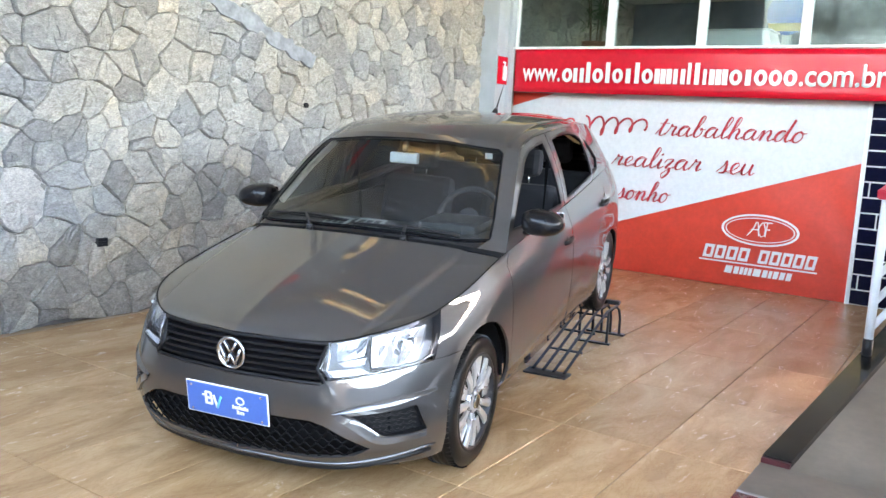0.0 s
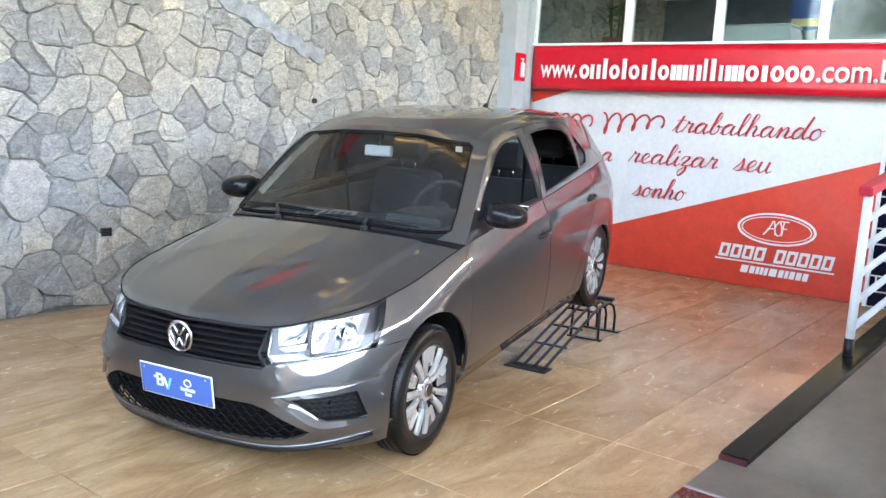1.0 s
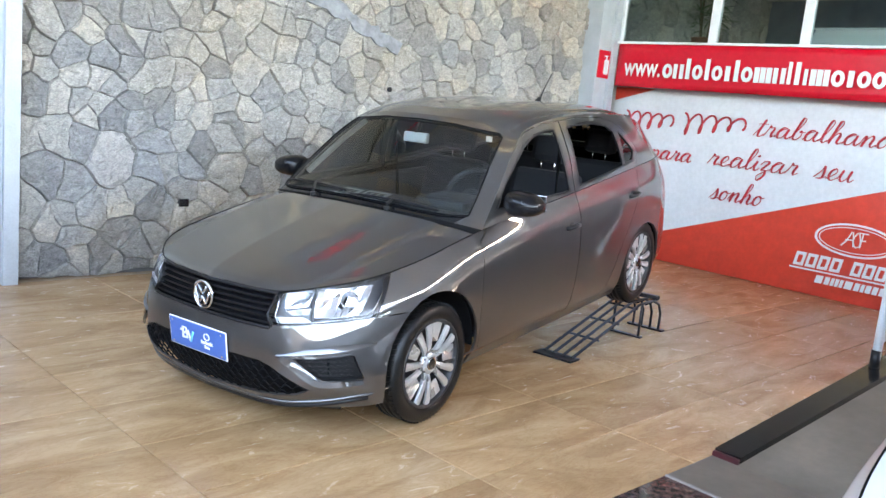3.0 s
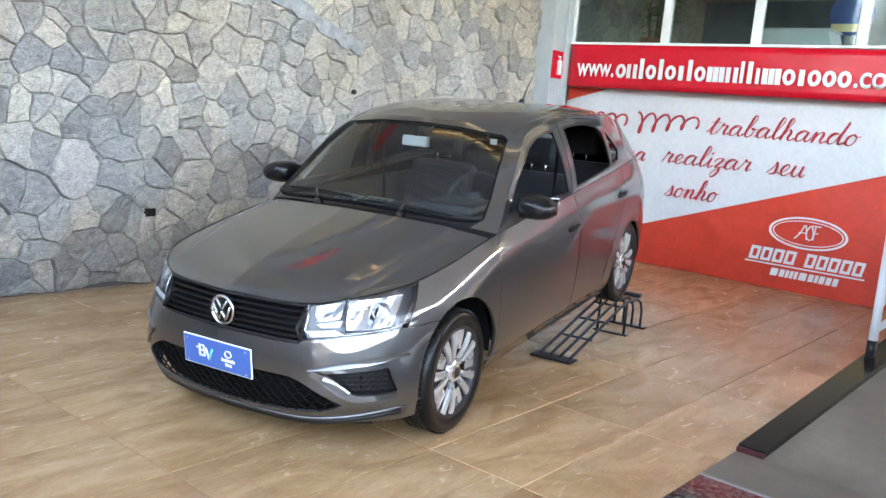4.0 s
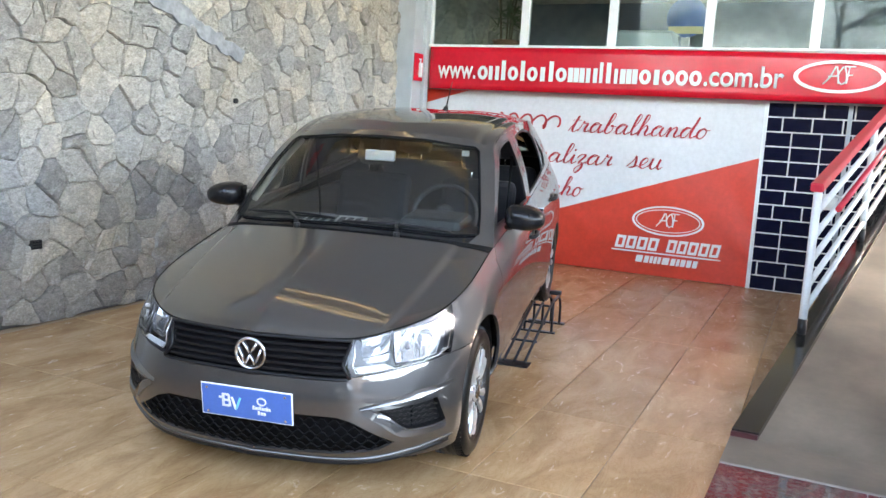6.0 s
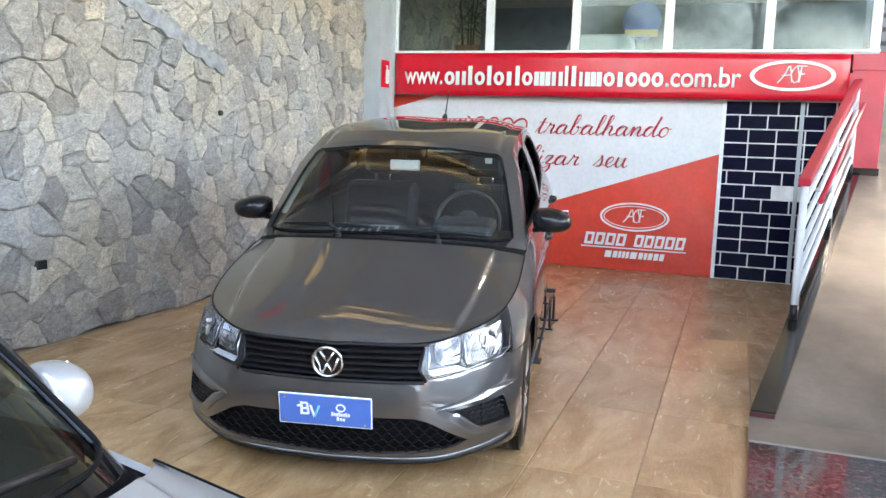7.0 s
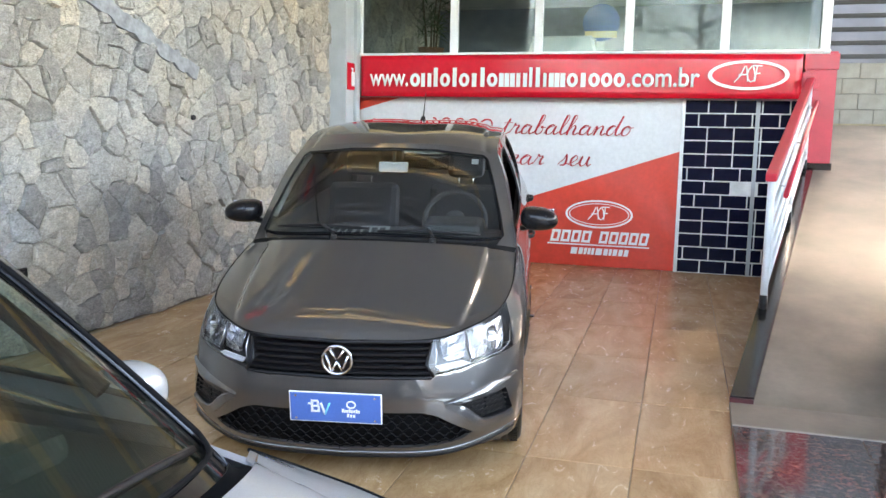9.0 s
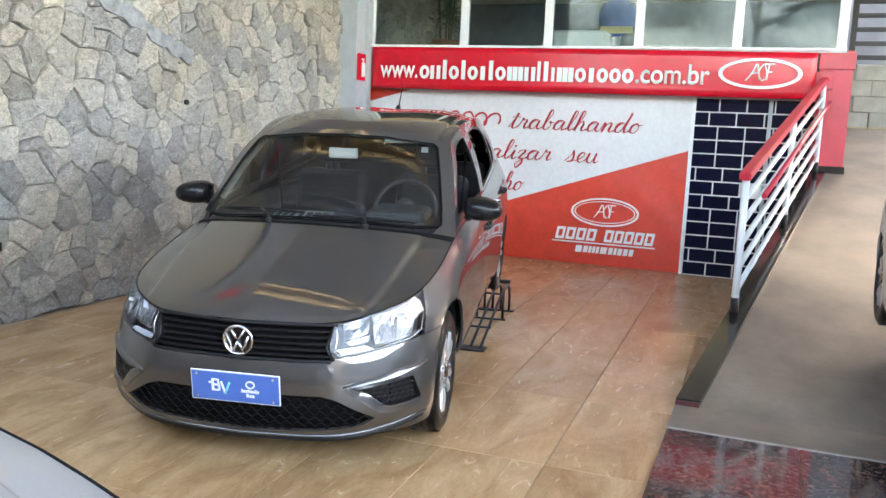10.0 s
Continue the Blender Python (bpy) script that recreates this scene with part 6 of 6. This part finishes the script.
# ---- the other cars: same build, other paint ----
def other_car(m, paint, label, swap=()):
    c = copy_thing(car, m)
    c.name = "parked_car"
    c["label"] = label
    for p_ in [o for o in c.children if o.name.split(".")[0] == "front_plate"]:
        for o in list(p_.children_recursive) + [p_]:
            bpy.data.objects.remove(o)
    for o in list(c.children_recursive):
        if o.type == "MESH":
            old = o.data.materials[0]
            new_mat = paint if old == M["paint"] else None
            for name, mat_ in swap:
                if o.name.split(".")[0] == name:
                    new_mat = mat_
            if new_mat:
                o.material_slots[0].link = "OBJECT"
                o.material_slots[0].material = new_mat
    return c


silver_car = other_car(pose(-1.531, -0.218, 0, 0, 0, 86) @ Matrix.Scale(1.035, 4), M["silver"], "silver car with silver door mirrors parked beside the grey hatchback", (("shell", M["silver"]), ("windscreen_frame", M["gloss_black"]), ("windscreen", M["green_glass"]), ("window_seal", M["black"]), ("dashboard", M["grey_dash"]), ("instrument_hood", M["grey_dash"]), ("carpet", M["grey_dash"]), ("door_lining", M["grey_dash"])))


def forward(y):
    """How far a point of the silver car lies ahead of its place in the hatchback."""
    return 0.10 * min(1.0, max(0.0, (y + 0.45) / 0.6))


for o in silver_car.children:
    kind = o.name.split(".")[0]
    if kind == "door_mirror":
        # smaller mirrors than the hatchback's
        sx = 1 if o.location.x > 0 else -1
        o.matrix_basis = pose(sx * .835, .61, .950, 0, 0, -12 * sx) @ Matrix.Diagonal((.62, .65, .98, 1))
    elif kind in ("hood", "hood_seal", "body"):
        # a higher bonnet
        o.data = o.data.copy()
        for v in o.data.vertices:
            v.co.z += 0.03 * min(1.0, max(0.0, (v.co.z - 0.6) / 0.25)) * min(1.0, max(0.0, (0.75 - v.co.y) / 0.3))
            if kind != "body":
                v.co.y -= forward(v.co.y)
    elif kind in ("wheel", "wheel_housing", "front_bumper", "rear_bumper", "front_door", "rear_door", "inner_shell"):
        continue
    elif o.type == "MESH" and o.matrix_basis.translation.length < 0.001:
        o.data = o.data.copy()
        for v in o.data.vertices:
            v.co.y -= forward(v.co.y)
    else:
        o.location.y -= forward(o.location.y)
white_car = other_car(pose(.98, 2.76, .03) @ pose(0, 0, 0, 8.0, 0, 0) @ SMALL, M["white_car"], "white car parked nose down on the concrete ramp", (("lamp_housing", M["dash"]),))


# ---- across the street, seen in the glass and the paint ----
def build_tree(seed, height):
    r_ = random.Random(seed)
    t = thing("street_tree", "leafy green street tree with an uneven crown", "tree")
    part("trunk", tube([(0, 0, -.05), (.05, .03, height * .25), (-.04, .08, height * .5), (.05, 0, height * .8)], [.17, .14, .10, .04], 10), M["bark"], t)
    tips = []
    for k in range(9):
        a = k * 2.4 + r_.uniform(-.4, .4)
        h = height * r_.uniform(.38, .62)
        L = height * r_.uniform(.22, .36)
        end = Vector((math.cos(a) * L, math.sin(a) * L, h + L * r_.uniform(.3, .9)))
        part("limb", tube([(0, .03, h), end * .5 + Vector((0, 0, h * .5 + .1)), end], [.06, .04, .015], 7), M["bark"], t)
        tips += [end, end * .7 + Vector((0, 0, h * .3))]
    verts, faces = [], []
    for k in range(3600):
        c = r_.choice(tips)
        p = c + Vector((r_.gauss(0, .5), r_.gauss(0, .5), r_.gauss(0, .38))) * height * .13
        n = Vector((r_.gauss(0, 1), r_.gauss(0, 1), r_.gauss(0, 1) + .6)).normalized()
        s = n.orthogonal().normalized()
        u_ = n.cross(s)
        w = r_.uniform(.05, .11)
        i = len(verts)
        verts += [p - s * w, p + u_ * w * .5, p + s * w, p - u_ * w * .5]
        faces.append((i, i + 1, i + 2, i + 3))
    me = bpy.data.meshes.new("crown")
    me.from_pydata([tuple(v) for v in verts], [], faces)
    me.materials.append(M["leaf"])
    o = new("crown", me)
    o.parent = t
    return t


tree = build_tree(2, 9.0)
tree["group"] = "street trees"
tree.matrix_world = pose(-1.2, -15, -.03)
for x, y, rz, k in ((4.2, -16.5, 130, 1.1), (8.5, -14.5, 40, 1.0), (-6.5, -17, 220, 1.15)):
    copy_thing(tree, pose(x, y, -.03, 0, 0, rz))

# ---- pieces of floor, walls and paving ----
TILE_X, TILE_Y = 0.480, 0.970


def rounded_plate(w, h, t, bevel=0.002):
    """A thin plate with a worn edge, its top at z = 0."""
    b = bmesh.new()
    lo = [b.verts.new((x, y, -t)) for x, y in ((0, 0), (w, 0), (w, h), (0, h))]
    mid = [b.verts.new((x, y, -bevel)) for x, y in ((0, 0), (w, 0), (w, h), (0, h))]
    k = bevel
    top = [b.verts.new((x, y, 0)) for x, y in ((k, k), (w - k, k), (w - k, h - k), (k, h - k))]
    for p, q in ((lo, mid), (mid, top)):
        for i in range(4):
            b.faces.new((p[i], p[(i + 1) % 4], q[(i + 1) % 4], q[i]))
    b.faces.new(top)
    me = bpy.data.meshes.new("plate")
    b.to_mesh(me)
    b.free()
    return me


floor_plate = rounded_plate(TILE_X - 0.005, TILE_Y - 0.005, 0.012)
floor_plate.materials.append(M["tile"])
rng = random.Random(4)
for i in range(-8, 3):
    for j in range(-6, 6):
        if i > 0 and 3.905 + j * TILE_Y < 3.5:
            continue
        o = new("tile", floor_plate)
        o.parent = floor
        o.matrix_world = pose(-1.235, 3.905, 0, 0, 0, 1.2) @ pose(i * TILE_X + 0.0025, j * TILE_Y + 0.0025, rng.uniform(-0.0008, 0.0008))

granite_plate = rounded_plate(0.596, 0.596, 0.012)
granite_plate.materials.append(M["granite"])
strip_plate = rounded_plate(0.596, 0.176, 0.012)
strip_plate.materials.append(M["granite"])
for i in range(8):
    o = new("slab", strip_plate)
    o.parent = apron
    o.matrix_world = pose(-0.768 + 0.6 * i, 3.422, 0.03)
    for j in range(8):
        o = new("slab", granite_plate)
        o.parent = apron
        o.matrix_world = pose(-0.768 + 0.6 * i, 2.82 - 0.6 * j, 0.03)

brick_mesh = bpy.data.meshes.new("brick")
b = box((0, -0.010, 0), (0.258, 0.004, 0.131), 0.003)
b.to_mesh(brick_mesh)
b.free()
brick_mesh.materials.append(M["navy_brick"])
cut_meshes = {}
for r in range(13):
    x = -0.272 * ((0, 0.68, 0.35)[r % 3] if r % 2 else 0.0) - 0.01
    while x < 1.45:
        x0, x1 = max(x, 0.02), min(x + 0.258, 1.44)
        w = round(x1 - x0, 3)
        if w > 0.03 and not (r == 6 and 0.50 < x0 < 0.72):
            if w > 0.255:
                me = brick_mesh
            elif w in cut_meshes:
                me = cut_meshes[w]
            else:
                b = box((0, -0.010, 0), (w, 0.004, 0.131), 0.003)
                me = cut_meshes[w] = bpy.data.meshes.new("brick")
                b.to_mesh(me)
                b.free()
                me.materials.append(M["navy_brick"])
            o = new("brick", me)
            o.parent = door
            o.location = (x0, 0, 0.008 + 0.1445 * r)
        x += 0.272


def voronoi(points, lo, hi):
    """Cells of points in a rectangle, by clipping with the bisectors of near neighbours."""
    cells = []
    P = np.array(points)
    for i, p in enumerate(P):
        poly = [np.array(c, float) for c in ((lo[0], lo[1]), (hi[0], lo[1]), (hi[0], hi[1]), (lo[0], hi[1]))]
        d = np.linalg.norm(P - p, axis=1)
        for j in np.argsort(d)[1:26]:
            mid, nrm = (p + P[j]) / 2, P[j] - p
            out = []
            for a, c in zip(poly, poly[1:] + poly[:1]):
                da, dc = (a - mid) @ nrm, (c - mid) @ nrm
                if da <= 0:
                    out.append(a)
                if da * dc < 0:
                    out.append(a + (c - a) * da / (da - dc))
            poly = out
            if len(poly) < 3:
                break
        cells.append(poly)
    return cells


def scatter(lo, hi, small, large, seed):
    r = random.Random(seed)
    pts = []
    for _ in range(16000):
        p = (r.uniform(lo[0], hi[0]), r.uniform(lo[1], hi[1]))
        d = small + (large - small) * (r.random() ** 1.3)
        if all(math.hypot((p[0] - q[0]) * 1.05, p[1] - q[1]) > (d + e) / 2 for *q, e in pts):
            pts.append((*p, d))
    return [(a, c) for a, c, _ in pts]


def uneven(p):
    """Shifts a point of the wall's plane, so that joints bend and stones differ in shape."""
    y, z = float(p[0]), float(p[1])
    dy = 0.075 * noise.noise((y * 2.3, z * 2.3, 5.0)) + 0.016 * noise.noise((y * 11, z * 11, 2.0))
    dz = 0.075 * noise.noise((y * 2.3, z * 2.3, 9.0)) + 0.016 * noise.noise((y * 11, z * 11, 7.0))
    return np.array([y + dy, z + dz])


def stone_mesh(poly, r, proud):
    """One rough stone in the plane of the wall: local y along it, z up, x out of it."""
    edge = []
    for a, d in zip(poly, poly[1:] + poly[:1]):
        edge.append(uneven(a))
        n = int(np.linalg.norm(d - a) / 0.06)
        for k in range(1, n + 1):
            edge.append(uneven(a + (d - a) * k / (n + 1)))
    c = sum(edge) / len(edge)
    b = bmesh.new()
    tilt = np.array([r.uniform(-0.19, 0.19), r.uniform(-0.15, 0.15)])
    rings = []
    for inset, x in ((0.001, -0.03), (0.003, proud * 0.5), (0.010, proud * 0.9), (0.045, proud), (None, proud * 1.05)):
        ring = []
        for p in edge:
            v = p - c
            L = max(np.linalg.norm(v), 1e-6)
            q = v * (0.55 if inset is None else max(0.3, (L - inset) / L))
            j = 0 if inset in (0.001, 0.003) else r.uniform(-0.006, 0.006) if inset == 0.013 else r.uniform(-0.008, 0.008)
            lift = x + j + (0 if x < 0 else float(q @ tilt) * min(1, x / proud))
            ring.append(b.verts.new((lift, q[0], q[1])))
        rings.append(ring)
    n = len(edge)
    for p, q in zip(rings, rings[1:]):
        for i in range(n):
            b.faces.new((p[i], p[(i + 1) % n], q[(i + 1) % n], q[i]))
    top = b.verts.new((proud + r.uniform(-0.004, 0.012), r.uniform(-0.02, 0.02), r.uniform(-0.02, 0.02)))
    for i in range(n):
        b.faces.new((rings[-1][i], rings[-1][(i + 1) % n], top))
    bmesh.ops.recalc_face_normals(b, faces=b.faces)
    return b, c


wall_west = bpy.data.objects["wall_west"]
r = random.Random(11)
W0, W1 = (2.34, 0.0), (8.46, 5.2)
pts = [p for p in scatter(W0, W1, 0.09, 0.38, 7) if math.hypot(p[0] - 3.01, p[1] - 0.86) > 0.26]
pts.append((3.01, 0.86))
joined = bmesh.new()
singles = 0
for p, poly in zip(pts, voronoi(pts, W0, W1)):
    if len(poly) < 3:
        continue
    b, c = stone_mesh(poly, r, r.uniform(0.020, 0.055))
    pale = p == (3.01, 0.86)
    if singles < 300 and c[1] < 3.1 or pale:
        singles += 1
        o = part("stone", b, M["pale_stone" if pale else "stone"], wall_west)
        o.location = (STONE_X - 0.03, c[0], c[1])
    else:
        b.transform(Matrix.Translation((STONE_X - 0.03, c[0], c[1])))
        me = bpy.data.meshes.new("tmp")
        b.to_mesh(me)
        b.free()
        joined.from_mesh(me)
        bpy.data.meshes.remove(me)
# the wall goes on inside the office and behind the camera
for lo, hi, seed in (((8.64, 2.2), (12.9, 4.0), 3), ((-2.5, 0.0), (2.12, 3.6), 5)):
    pp = scatter(lo, hi, 0.16, 0.40, seed)
    for poly in voronoi(pp, lo, hi):
        if len(poly) >= 3:
            b, c = stone_mesh(poly, r, r.uniform(0.018, 0.045))
            b.transform(Matrix.Translation((STONE_X - 0.03, c[0], c[1])))
            me = bpy.data.meshes.new("tmp")
            b.to_mesh(me)
            b.free()
            joined.from_mesh(me)
            bpy.data.meshes.remove(me)
tagged(part("stones", joined, M["stone"], wall_west), kind="stuff")

# blocks of the low wall beyond the ramp
block_mesh = bpy.data.meshes.new("block")
b = box((0, 0, 0), (.385, .03, .19), .004)
b.to_mesh(block_mesh)
b.free()
block_mesh.materials.append(M["block"])
for rr in range(4):
    for i in range(14):
        o = new("block", block_mesh)
        o.parent = block_wall
        o.location = (0.31 + .395 * i + (.2 if rr % 2 else 0), 11.275, TZ + .02 + .197 * rr)
